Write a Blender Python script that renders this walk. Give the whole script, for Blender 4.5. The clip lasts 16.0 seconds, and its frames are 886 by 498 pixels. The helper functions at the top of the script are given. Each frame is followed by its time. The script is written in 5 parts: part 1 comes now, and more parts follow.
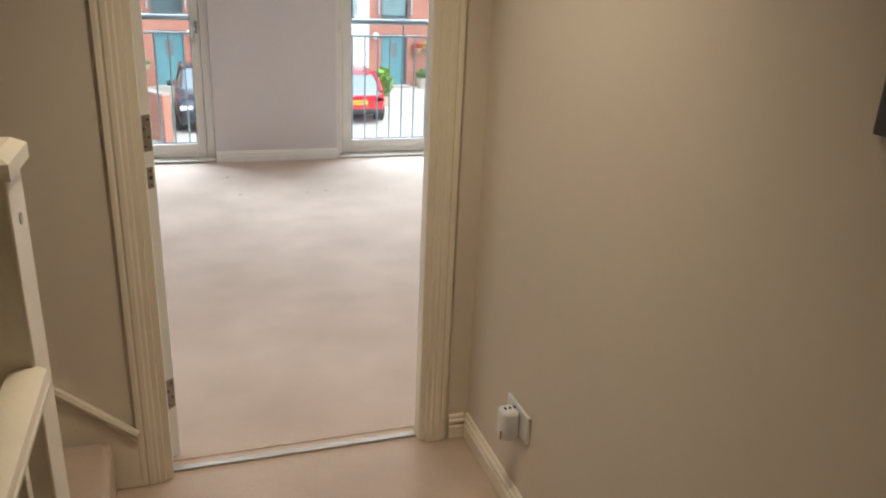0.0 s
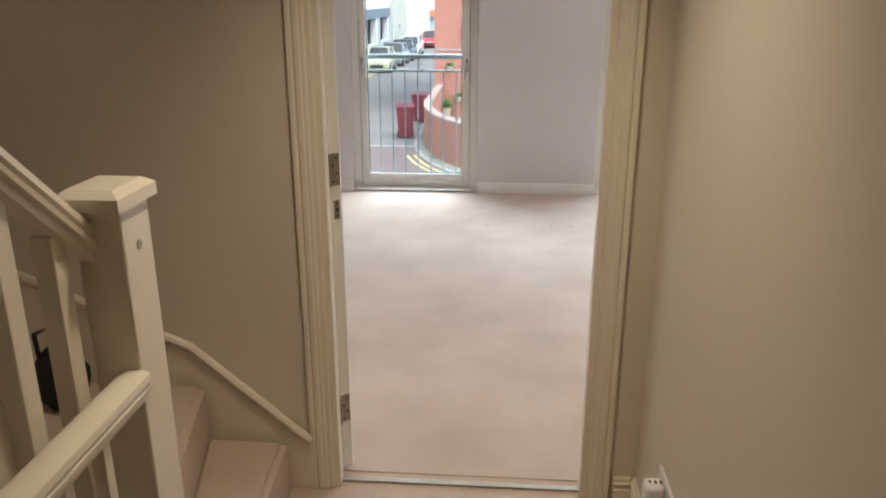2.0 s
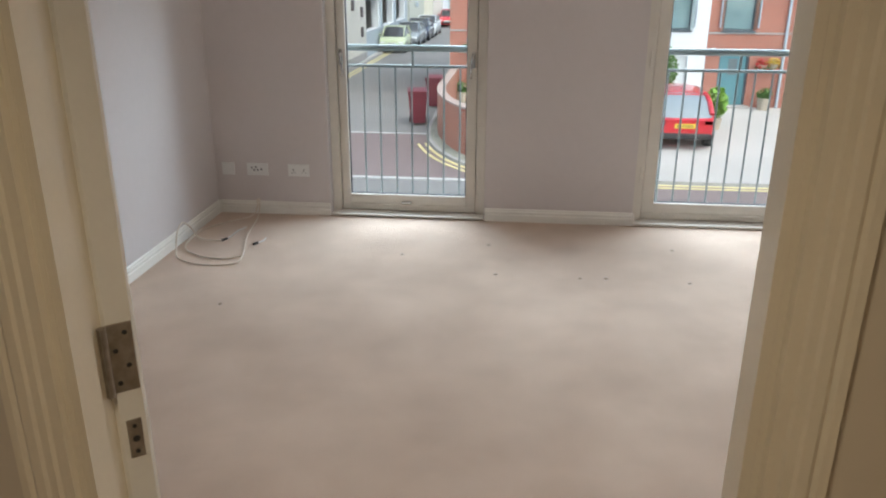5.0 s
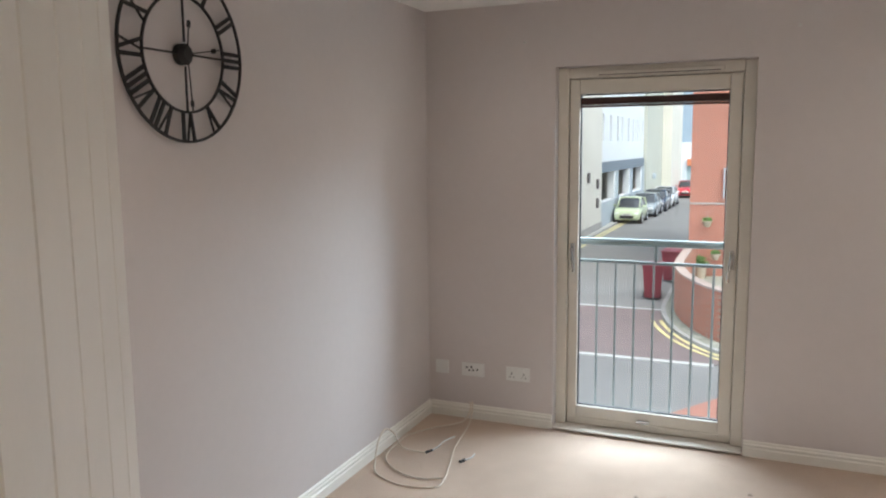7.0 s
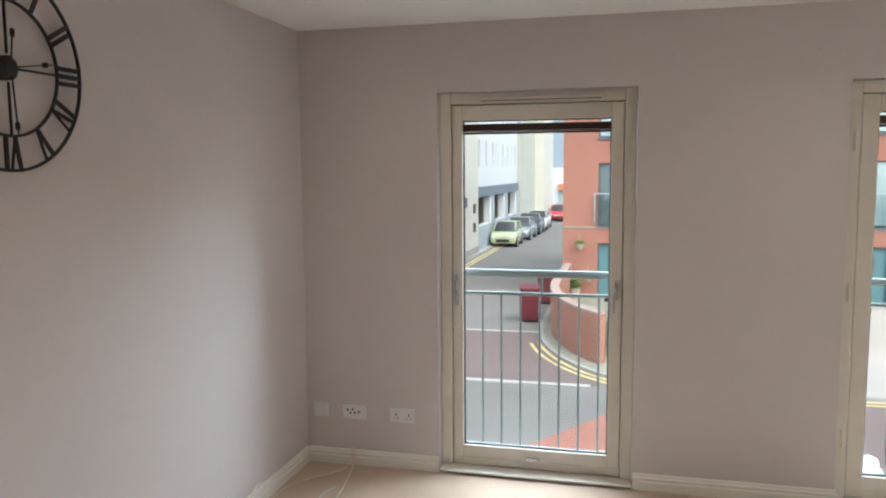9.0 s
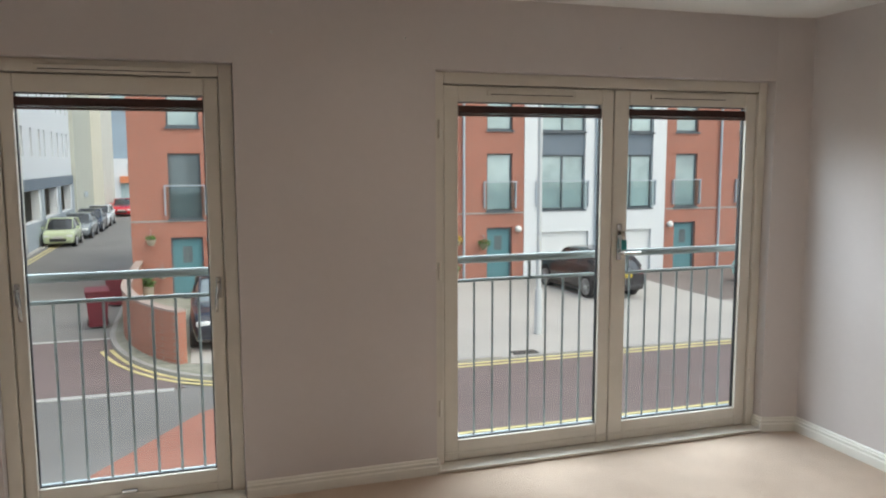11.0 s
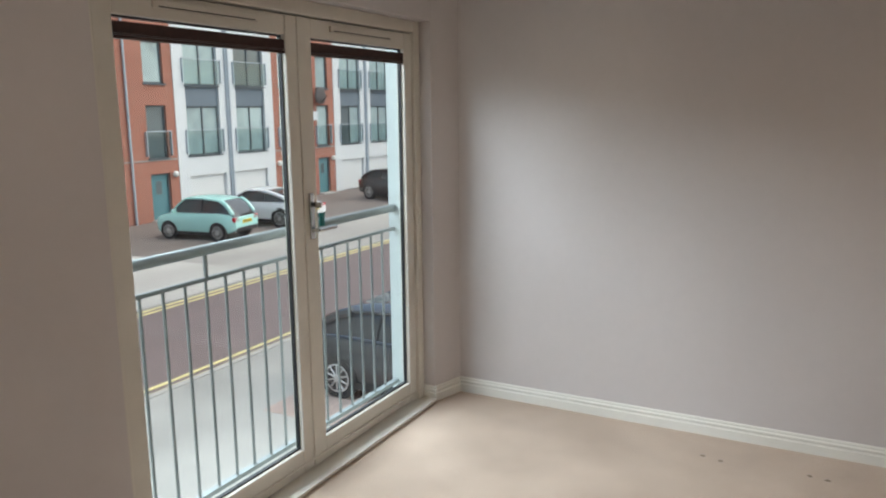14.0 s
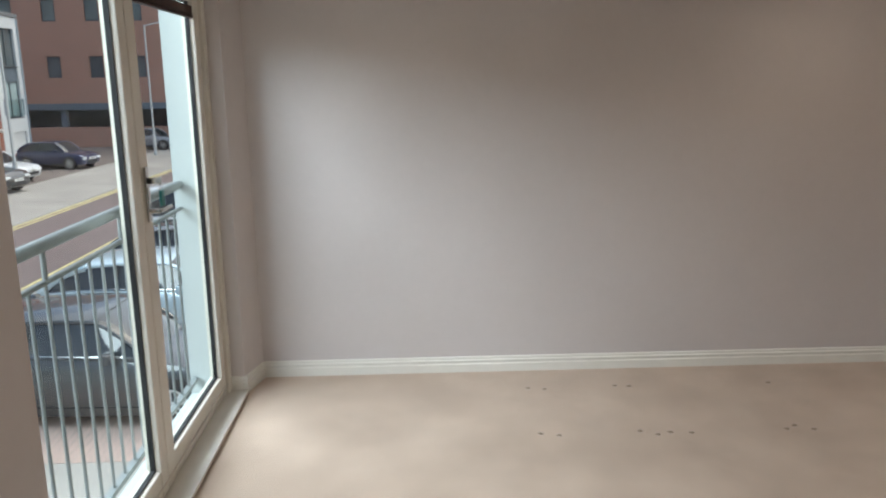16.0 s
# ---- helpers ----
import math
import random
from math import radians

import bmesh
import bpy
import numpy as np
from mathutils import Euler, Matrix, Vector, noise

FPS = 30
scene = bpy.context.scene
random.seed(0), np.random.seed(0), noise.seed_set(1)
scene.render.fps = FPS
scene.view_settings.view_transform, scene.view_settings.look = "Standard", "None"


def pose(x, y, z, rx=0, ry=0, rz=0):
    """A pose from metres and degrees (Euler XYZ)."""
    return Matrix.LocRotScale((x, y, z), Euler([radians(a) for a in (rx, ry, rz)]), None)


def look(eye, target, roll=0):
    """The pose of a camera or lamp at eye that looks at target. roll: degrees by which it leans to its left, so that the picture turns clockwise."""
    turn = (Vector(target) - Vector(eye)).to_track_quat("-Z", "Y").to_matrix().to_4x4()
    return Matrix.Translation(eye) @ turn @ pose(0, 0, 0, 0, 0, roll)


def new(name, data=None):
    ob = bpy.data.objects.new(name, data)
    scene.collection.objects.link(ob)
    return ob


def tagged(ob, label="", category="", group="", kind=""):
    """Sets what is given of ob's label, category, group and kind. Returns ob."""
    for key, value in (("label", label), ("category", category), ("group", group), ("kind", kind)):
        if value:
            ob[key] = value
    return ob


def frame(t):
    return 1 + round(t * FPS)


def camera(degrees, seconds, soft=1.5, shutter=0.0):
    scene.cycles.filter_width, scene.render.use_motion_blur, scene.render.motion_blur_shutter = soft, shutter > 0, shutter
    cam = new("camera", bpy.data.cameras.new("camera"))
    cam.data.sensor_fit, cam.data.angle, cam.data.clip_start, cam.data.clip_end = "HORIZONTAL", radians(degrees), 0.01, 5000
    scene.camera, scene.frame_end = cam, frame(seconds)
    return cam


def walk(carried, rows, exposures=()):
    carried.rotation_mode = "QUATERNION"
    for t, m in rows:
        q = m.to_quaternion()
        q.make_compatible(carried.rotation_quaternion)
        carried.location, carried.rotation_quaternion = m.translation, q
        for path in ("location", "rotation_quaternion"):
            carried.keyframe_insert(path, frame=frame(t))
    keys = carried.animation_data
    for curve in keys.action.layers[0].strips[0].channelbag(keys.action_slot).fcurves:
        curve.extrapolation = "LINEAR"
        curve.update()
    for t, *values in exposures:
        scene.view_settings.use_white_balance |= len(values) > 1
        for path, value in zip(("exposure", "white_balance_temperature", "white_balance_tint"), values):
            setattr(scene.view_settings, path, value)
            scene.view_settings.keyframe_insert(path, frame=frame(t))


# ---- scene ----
cam = camera(60.41, 16.0, soft=2.1)
PATH = [
    (0, look((1.607, -6.069, 1.499), (2.220, -4.293, 0.811), 2.60)),
    (0.5, look((1.687, -6.050, 1.487), (1.983, -4.217, 0.744), 3.30)),
    (1, look((1.791, -6.068, 1.499), (1.806, -4.225, 0.722), 1.50)),
    (1.5, look((1.941, -6.129, 1.520), (1.817, -4.276, 0.779), 0.30)),
    (2, look((1.992, -6.093, 1.543), (1.847, -4.200, 0.913), 0.00)),
    (2.5, look((1.957, -5.905, 1.542), (1.855, -3.982, 1.002), -0.10)),
    (3, look((1.962, -5.757, 1.541), (1.895, -3.838, 0.987), -1.10)),
    (5.3, look((2.009, -4.613, 1.529), (1.760, -2.751, 0.843), 0.97)),
    (5.5, look((2.000, -4.548, 1.537), (1.664, -2.675, 0.920), 1.12)),
    (6, look((1.960, -4.357, 1.577), (1.439, -2.479, 1.128), 0.77)),
    (6.5, look((1.901, -4.204, 1.616), (1.269, -2.337, 1.274), -0.04)),
    (7, look((1.864, -4.080, 1.622), (1.086, -2.257, 1.358), -0.57)),
    (7.5, look((1.838, -3.964, 1.634), (0.949, -2.183, 1.442), -0.29)),
    (8, look((1.820, -3.904, 1.636), (0.962, -2.105, 1.467), -0.20)),
    (8.5, look((1.784, -3.867, 1.642), (1.095, -1.998, 1.462), -0.16)),
    (9, look((1.773, -3.850, 1.639), (1.294, -1.919, 1.436), -0.43)),
    (9.5, look((1.802, -3.842, 1.620), (1.578, -1.866, 1.408), -0.88)),
    (10, look((1.809, -3.814, 1.630), (1.855, -1.829, 1.394), -0.71)),
    (10.2, look((1.782, -3.763, 1.635), (1.948, -1.785, 1.392), -0.53)),
    (12.3, look((1.535, -2.955, 1.545), (2.686, -1.342, 1.276), -0.10)),
    (12.5, look((1.537, -2.805, 1.594), (2.759, -1.252, 1.285), 0.18)),
    (13, look((1.453, -2.505, 1.589), (2.870, -1.136, 1.248), -0.20)),
    (13.5, look((1.303, -2.171, 1.603), (2.917, -1.048, 1.236), -0.74)),
    (14, look((1.229, -1.882, 1.606), (2.966, -0.960, 1.244), -0.62)),
    (14.5, look((1.167, -1.589, 1.593), (2.982, -0.828, 1.241), -0.19)),
    (15, look((1.055, -1.293, 1.581), (2.939, -0.751, 1.186), -0.11)),
    (15.5, look((1.014, -1.049, 1.556), (2.945, -0.785, 1.109), -0.42)),
    (16, look((1.072, -0.824, 1.546), (3.024, -0.897, 1.116), -0.67)),
]
walk(cam, PATH, [(0, 1.5, 5950, 10), (2.5, 1.5, 5950, 10), (3.0, 1.35, 5980, 10), (5.3, 0.98, 6150, 10), (7.0, 1.2, 6200, 10), (8.0, 1.3, 6250, 10), (9.0, 1.15, 6350, 10), (10.0, 0.8, 6600, 10), (12.5, 0.48, 6500, 10), (14.5, 0.5, 6550, 10), (16.0, 0.52, 6550, 10)])

# ---- light ----
world = bpy.data.worlds.new("sky")
scene.world = world
world.use_nodes = True
wn = world.node_tree.nodes
sky = wn.new("ShaderNodeTexSky")
sky.sky_type, sky.sun_disc = "NISHITA", False
sky.sun_elevation, sky.sun_rotation = radians(55), radians(142)
sky.air_density, sky.dust_density, sky.ozone_density = 1.0, 4.0, 1.0
world.node_tree.links.new(sky.outputs[0], wn["Background"].inputs[0])
wn["Background"].inputs[1].default_value = 0.15


def lamp(name, kind, m, energy, color=(1, 1, 1), **keys):
    data = bpy.data.lights.new(name, kind)
    data.energy, data.color = energy, color
    if "size" in keys:
        data.shape, data.size, data.size_y = "RECTANGLE", keys["size"], keys["size_y"]
    if "angle" in keys:
        data.angle = radians(keys["angle"])
    if "radius" in keys:
        data.shadow_soft_size = keys["radius"]
    if "spot" in keys:
        data.spot_size, data.spot_blend = radians(keys["spot"]), 1.0
    ob = new(name, data)
    ob.matrix_world = m
    return ob


# an overcast sun, high behind the building
lamp("sun", "SUN", look((7, -9, 16), (0, 0, 0)), 1.4, (1, 0.97, 0.93), angle=120)
# an added lamp, out of view, for sky light through both openings over the roofs
SKYLIGHT = (0.80, 0.92, 1.0)
lamp("sky_stand_in_above", "AREA", look((2.6, 4.6, 4.4), (2.6, -2.0, 0.4)), 1380, SKYLIGHT, size=12.0, size_y=4.0)
FRONT_LAMP, BACK_LAMP, HALL_LAMP = 3.2, 10.5, 22.5

# ---- materials ----
def material(name, base, rough=0.6, metal=0.0, vary=0.12, scale=6.0, fine=60.0, bump=0.0, bump_scale=200.0, tint=None, random_amount=0.0,
             coat=0.0, transmission=0.0, ior=1.45, emission=0.0, sheen=0.0):
    """A surface with broad stains, fine grain and a fine relief, in object space at real size."""
    m = bpy.data.materials.new(name)
    m.use_nodes = True
    n, l = m.node_tree.nodes, m.node_tree.links
    b = n["Principled BSDF"]
    b.inputs["Roughness"].default_value, b.inputs["Metallic"].default_value = rough, metal
    b.inputs["Coat Weight"].default_value, b.inputs["Sheen Weight"].default_value = coat, sheen
    b.inputs["Transmission Weight"].default_value, b.inputs["IOR"].default_value = transmission, ior
    if emission:
        b.inputs["Emission Color"].default_value = (*base, 1)
        b.inputs["Emission Strength"].default_value = emission
    geo = n.new("ShaderNodeNewGeometry")
    n1, n2 = n.new("ShaderNodeTexNoise"), n.new("ShaderNodeTexNoise")
    n1.inputs["Scale"].default_value, n1.inputs["Detail"].default_value = scale, 6
    n2.inputs["Scale"].default_value, n2.inputs["Detail"].default_value = fine, 3
    l.new(geo.outputs["Position"], n1.inputs["Vector"])
    l.new(geo.outputs["Position"], n2.inputs["Vector"])
    add = n.new("ShaderNodeMath")
    add.operation = "MULTIPLY_ADD"
    add.inputs[1].default_value = 0.35
    l.new(n2.outputs[0], add.inputs[0])
    l.new(n1.outputs[0], add.inputs[2])
    last = add.outputs[0]
    if random_amount:
        info = n.new("ShaderNodeObjectInfo")
        more = n.new("ShaderNodeMath")
        more.operation = "MULTIPLY_ADD"
        more.inputs[1].default_value = random_amount
        l.new(info.outputs["Random"], more.inputs[0])
        l.new(last, more.inputs[2])
        last = more.outputs[0]
    ramp = n.new("ShaderNodeMapRange")
    ramp.inputs[1].default_value, ramp.inputs[2].default_value = 0.3, 1.05 + random_amount
    l.new(last, ramp.inputs[0])
    mix = n.new("ShaderNodeMix")
    mix.data_type = "RGBA"
    low = tuple(c * (1 - vary) for c in base)
    high = tuple(min(1, c * (1 + vary)) for c in (tint or base))
    mix.inputs[6].default_value, mix.inputs[7].default_value = (*low, 1), (*high, 1)
    l.new(ramp.outputs[0], mix.inputs[0])
    l.new(mix.outputs[2], b.inputs["Base Color"])
    if bump:
        n3 = n.new("ShaderNodeTexNoise")
        n3.inputs["Scale"].default_value, n3.inputs["Detail"].default_value = bump_scale, 4
        l.new(geo.outputs["Position"], n3.inputs["Vector"])
        bp = n.new("ShaderNodeBump")
        bp.inputs["Strength"].default_value, bp.inputs["Distance"].default_value = bump, 0.01
        l.new(n3.outputs[0], bp.inputs["Height"])
        l.new(bp.outputs[0], b.inputs["Normal"])
    return m


def brick_material(name, c1, c2, mortar, bw=0.225, bh=0.075, axis="x", bump=0.4, vary=0.5):
    """Far brickwork in courses of real size, with uneven bricks and recessed joints."""
    m = bpy.data.materials.new(name)
    m.use_nodes = True
    n, l = m.node_tree.nodes, m.node_tree.links
    b = n["Principled BSDF"]
    b.inputs["Roughness"].default_value = 0.85
    geo, sep, com = n.new("ShaderNodeNewGeometry"), n.new("ShaderNodeSeparateXYZ"), n.new("ShaderNodeCombineXYZ")
    l.new(geo.outputs["Position"], sep.inputs[0])
    if axis == "xy":
        add = n.new("ShaderNodeMath")
        l.new(sep.outputs[0], add.inputs[0])
        l.new(sep.outputs[1], add.inputs[1])
        l.new(add.outputs[0], com.inputs[0])
        l.new(sep.outputs[2], com.inputs[1])
    else:
        l.new(sep.outputs["xyz".index(axis)], com.inputs[0])
        l.new(sep.outputs[2] if axis != "z" else sep.outputs[1], com.inputs[1])
    br = n.new("ShaderNodeTexBrick")
    br.inputs["Color1"].default_value, br.inputs["Color2"].default_value, br.inputs["Mortar"].default_value = (*c1, 1), (*c2, 1), (*mortar, 1)
    br.inputs["Scale"].default_value, br.inputs["Mortar Size"].default_value = 1.0, 0.01
    br.inputs["Brick Width"].default_value, br.inputs["Row Height"].default_value = bw, bh
    l.new(com.outputs[0], br.inputs["Vector"])
    no = n.new("ShaderNodeTexNoise")
    no.inputs["Scale"].default_value, no.inputs["Detail"].default_value = 0.9, 7
    l.new(geo.outputs["Position"], no.inputs["Vector"])
    mul = n.new("ShaderNodeMix")
    mul.data_type, mul.blend_type = "RGBA", "MULTIPLY"
    mul.inputs[0].default_value = vary
    l.new(br.outputs["Color"], mul.inputs[6])
    l.new(no.outputs[0], mul.inputs[7])
    l.new(mul.outputs[2], b.inputs["Base Color"])
    bp = n.new("ShaderNodeBump")
    bp.inputs["Strength"].default_value, bp.inputs["Distance"].default_value, bp.invert = bump, 0.01, True
    l.new(br.outputs["Fac"], bp.inputs["Height"])
    l.new(bp.outputs[0], b.inputs["Normal"])
    return m


def glass_material(name, tint=(0.93, 0.97, 0.96), rough=0.0):
    m = bpy.data.materials.new(name)
    m.use_nodes = True
    n, l = m.node_tree.nodes, m.node_tree.links
    for x in list(n):
        if x.type == "BSDF_PRINCIPLED":
            n.remove(x)
    gl, tr, mx = n.new("ShaderNodeBsdfGlossy"), n.new("ShaderNodeBsdfTransparent"), n.new("ShaderNodeMixShader")
    gl.inputs["Roughness"].default_value = 0.01
    tr.inputs[0].default_value = (*tint, 1)
    mx.inputs[0].default_value = 0.035
    l.new(tr.outputs[0], mx.inputs[1])
    l.new(gl.outputs[0], mx.inputs[2])
    l.new(mx.outputs[0], n["Material Output"].inputs[0])
    return m


WALL = material("grey_emulsion", (0.61, 0.563, 0.55), 0.75, vary=0.05, scale=1.2, fine=25, bump=0.05, bump_scale=350)
HALL_WALL = material("cream_emulsion", (0.66, 0.59, 0.48), 0.7, vary=0.05, scale=1.2, fine=25, bump=0.05, bump_scale=350)
CEIL = material("white_ceiling_paint", (0.82, 0.81, 0.79), 0.8, vary=0.03, scale=1.5, bump=0.04, bump_scale=300)
GLOSS = material("white_gloss_paint", (0.80, 0.78, 0.72), 0.28, vary=0.05, scale=8, fine=120, coat=0.15)
CREAM = material("cream_gloss_paint", (0.76, 0.69, 0.55), 0.3, vary=0.06, scale=8, fine=120, coat=0.15)
FRAME = material("off_white_window_paint", (0.68, 0.64, 0.57), 0.4, vary=0.06, scale=10, fine=120)
CARPET = material("beige_carpet", (0.58, 0.425, 0.31), 0.95, vary=0.17, scale=2.6, fine=150, bump=0.7, bump_scale=380, tint=(0.63, 0.49, 0.38), sheen=0.22)
STEEL = material("galvanised_steel", (0.25, 0.27, 0.275), 0.5, metal=0.3, vary=0.12, scale=18)
CHROME = material("satin_chrome", (0.55, 0.55, 0.54), 0.25, metal=1.0, vary=0.1, scale=40)
BRASS = material("worn_brass", (0.62, 0.45, 0.20), 0.28, metal=1.0, vary=0.15, scale=40)
BLACK_IRON = material("black_iron", (0.007, 0.006, 0.006), 0.5, vary=0.3, scale=30)
RUBBER = material("black_gasket", (0.02, 0.02, 0.022), 0.6, vary=0.2)
BLIND = material("dark_brown_wood_blind", (0.045, 0.018, 0.014), 0.45, vary=0.3, scale=30)
PLASTIC = material("white_plastic", (0.72, 0.72, 0.70), 0.35, vary=0.03, scale=20)
DARK_HOLE = material("dark_socket_holes", (0.03, 0.03, 0.03), 0.6, vary=0.2)
CABLE = material("off_white_cable", (0.72, 0.64, 0.54), 0.5, vary=0.1, scale=40)
GLASS = glass_material("window_glass")


# ---- mesh helpers ----
def box(bm, x0, x1, y0, y1, z0, z1):
    v = [bm.verts.new((x, y, z)) for x in (x0, x1) for y in (y0, y1) for z in (z0, z1)]
    for f in ((0, 1, 3, 2), (4, 6, 7, 5), (0, 4, 5, 1), (2, 3, 7, 6), (0, 2, 6, 4), (1, 5, 7, 3)):
        bm.faces.new([v[i] for i in f])
    return bm


def boxes(*rows):
    bm = bmesh.new()
    for r in rows:
        box(bm, *r)
    return bm


def soft_box(x0, x1, y0, y1, z0, z1, r=0.004, seg=2):
    bm = boxes((x0, x1, y0, y1, z0, z1))
    bmesh.ops.recalc_face_normals(bm, faces=bm.faces)
    bmesh.ops.bevel(bm, geom=bm.edges[:], offset=r, segments=seg, affect="EDGES", profile=0.5)
    return bm


def slab(points, z0, z1):
    bm = bmesh.new()
    low = [bm.verts.new((x, y, z0)) for x, y in points]
    high = [bm.verts.new((x, y, z1)) for x, y in points]
    n = len(points)
    bm.faces.new(low[::-1])
    bm.faces.new(high)
    for k in range(n):
        bm.faces.new((low[k], low[(k + 1) % n], high[(k + 1) % n], high[k]))
    return bm


def tube(bm, a, b, r, seg=12, r2=None):
    a, b = Vector(a), Vector(b)
    d = b - a
    m = Matrix.Translation((a + b) / 2) @ d.to_track_quat("Z", "Y").to_matrix().to_4x4()
    bmesh.ops.create_cone(bm, cap_ends=True, segments=seg, radius1=r, radius2=r if r2 is None else r2, depth=d.length, matrix=m)
    return bm


def sweep(path, r, seg=8, close=False):
    """A tube along a line of points."""
    bm = bmesh.new()
    rings = []
    pts = [Vector(p) for p in path]
    for i, p in enumerate(pts):
        a = pts[i - 1] if i or close else p
        b = pts[(i + 1) % len(pts)] if i < len(pts) - 1 or close else p
        d = (b - a).normalized()
        s = d.cross(Vector((0.013, 0.021, 1))).normalized()
        u = s.cross(d)
        rings.append([bm.verts.new(p + r * (math.cos(q) * s + math.sin(q) * u)) for q in (2 * math.pi * k / seg for k in range(seg))])
    n = len(rings)
    for i in range(n if close else n - 1):
        p, q = rings[i], rings[(i + 1) % n]
        for k in range(seg):
            bm.faces.new((p[k], p[(k + 1) % seg], q[(k + 1) % seg], q[k]))
    if not close:
        bm.faces.new(rings[0][::-1])
        bm.faces.new(rings[-1])
    return bm


def extrude_profile(profile, a, b, up=(0, 0, 1)):
    """A moulding: a profile of (out, up) run from a to b; 'out' lies to the right of the run."""
    bm = bmesh.new()
    a, b, up = Vector(a), Vector(b), Vector(up)
    d = (b - a).normalized()
    out = d.cross(up).normalized()
    rings = [[bm.verts.new(p + out * o + up * h) for o, h in profile] for p in (a, b)]
    n = len(profile)
    for k in range(n):
        bm.faces.new((rings[0][k], rings[0][(k + 1) % n], rings[1][(k + 1) % n], rings[1][k]))
    bm.faces.new(rings[0])
    bm.faces.new(rings[1][::-1])
    return bm


def mesh_of(bm, name, mat, smooth=False):
    bmesh.ops.recalc_face_normals(bm, faces=bm.faces)
    me = bpy.data.meshes.new(name)
    bm.to_mesh(me)
    bm.free()
    for m in (mat if isinstance(mat, (list, tuple)) else [mat]):
        me.materials.append(m)
    if smooth:
        me.polygons.foreach_set("use_smooth", [True] * len(me.polygons))
        me.set_sharp_from_angle(angle=radians(35))
    return me


def part(name, bm, mat, parent, label="", smooth=False):
    ob = new(name, mesh_of(bm, name, mat, smooth))
    ob.parent = parent
    if label:
        ob["label"] = label
    return ob


def thing(name, label, category, group="", at=(0, 0, 0), kind=""):
    ob = new(name)
    ob.location = at
    return tagged(ob, label, category, group, kind)


def solid(name, bm, mat, label="", category="", group="", kind="", smooth=False):
    return tagged(new(name, mesh_of(bm, name, mat, smooth)), label, category, group, kind)


def wall(name, bm, mat, label):
    return solid(name, bm, mat, label, "wall", kind="structure")


# ---- the room and the landing ----
ROOM_R, CEIL_Z, DOOR_IN, DOOR_OUT = 4.98, 2.4, -3.885, -3.975
HALL_R, HALL_BACK, OUT_Y = 2.445, -7.6, 0.335
WALL_Y = 0.06  # the window wall's inner face
W1, W2, WIN_TOP = (0.775, 1.797), (2.752, 4.772), 2.05
JL, JR, DOOR_TOP = 1.478, 2.285, 2.03
floor = solid("floor", boxes((-0.01, ROOM_R + 0.01, DOOR_IN, WALL_Y + 0.02, -0.12, 0.0)), CARPET, "worn beige carpet over the whole room", "floor", kind="structure")
solid("floor_landing", boxes((1.30, HALL_R + 0.01, HALL_BACK, DOOR_IN, -0.12, -0.003)), CARPET, "beige carpet of the landing", "floor", kind="structure")
wall("wall_left", boxes((-0.12, 0, -4.0, WALL_Y, -0.1, CEIL_Z + 0.1)), WALL, "pale grey painted plaster wall")
wall("wall_right", boxes((ROOM_R, ROOM_R + 0.12, -4.0, WALL_Y, -0.1, CEIL_Z + 0.1)), WALL, "pale grey painted plaster wall")
MASONRY = material("pale_grey_green_render", (0.47, 0.50, 0.50), 0.9, vary=0.08, scale=1.5, fine=40, bump=0.1, bump_scale=80)


def pierced(y0, y1, lip):
    """The window wall, as blocks round its two openings."""
    return boxes((W1[1], W2[0], y0, y1, -0.3, 2.8), *outline(y0, y1, lip))


def outline(y0, y1, lip):
    return ((-0.12, W1[0], y0, y1, -0.3, 2.8), (W2[1], 5.11, y0, y1, -0.3, 2.8), (W1[0], W1[1], y0, y1, WIN_TOP, 2.8),
                 (W2[0], W2[1], y0, y1, WIN_TOP, 2.8), (W1[0], W1[1], y0 + lip, y1, -0.3, -0.002), (W2[0], W2[1], y0 + lip, y1, -0.3, -0.002))


# the short stretch between the french window and the corner runs slightly aslant
CORNER_Y = 0.004
inner = pierced(WALL_Y, 0.22, 0.02)
for v in inner.verts:
    if v.co.x > ROOM_R and v.co.y < WALL_Y + 0.01:
        v.co.x, v.co.y = ROOM_R, CORNER_Y
wall("wall_window", inner, WALL, "pale grey painted plaster wall with two window openings")
wall("wall_window_outer", pierced(0.22, OUT_Y, 0.0), MASONRY, "pale grey rendered outer face of the wall")
wall("wall_door", boxes((0, JL - 0.03, -3.93, DOOR_IN, 0, CEIL_Z), (JR + 0.03, ROOM_R, -3.93, DOOR_IN, 0, CEIL_Z), (JL - 0.03, JR + 0.03, -3.93, DOOR_IN, DOOR_TOP + 0.03, CEIL_Z)), WALL, "pale grey painted plaster wall with a doorway")
wall("wall_landing_front", boxes((-1.6, JL - 0.03, DOOR_OUT, -3.93, -0.1, 5.0), (JR + 0.03, HALL_R, DOOR_OUT, -3.93, 0, CEIL_Z), (JL - 0.03, JR + 0.03, DOOR_OUT, -3.93, DOOR_TOP + 0.03, CEIL_Z)), HALL_WALL, "cream painted plaster wall of the landing")
wall("wall_landing_right", boxes((HALL_R, HALL_R + 0.12, HALL_BACK, DOOR_OUT, -0.1, CEIL_Z)), HALL_WALL, "cream painted plaster wall")
wall("wall_landing_back", boxes((-1.6, HALL_R, HALL_BACK - 0.12, HALL_BACK, -2.9, 5.0)), HALL_WALL, "cream painted plaster wall")
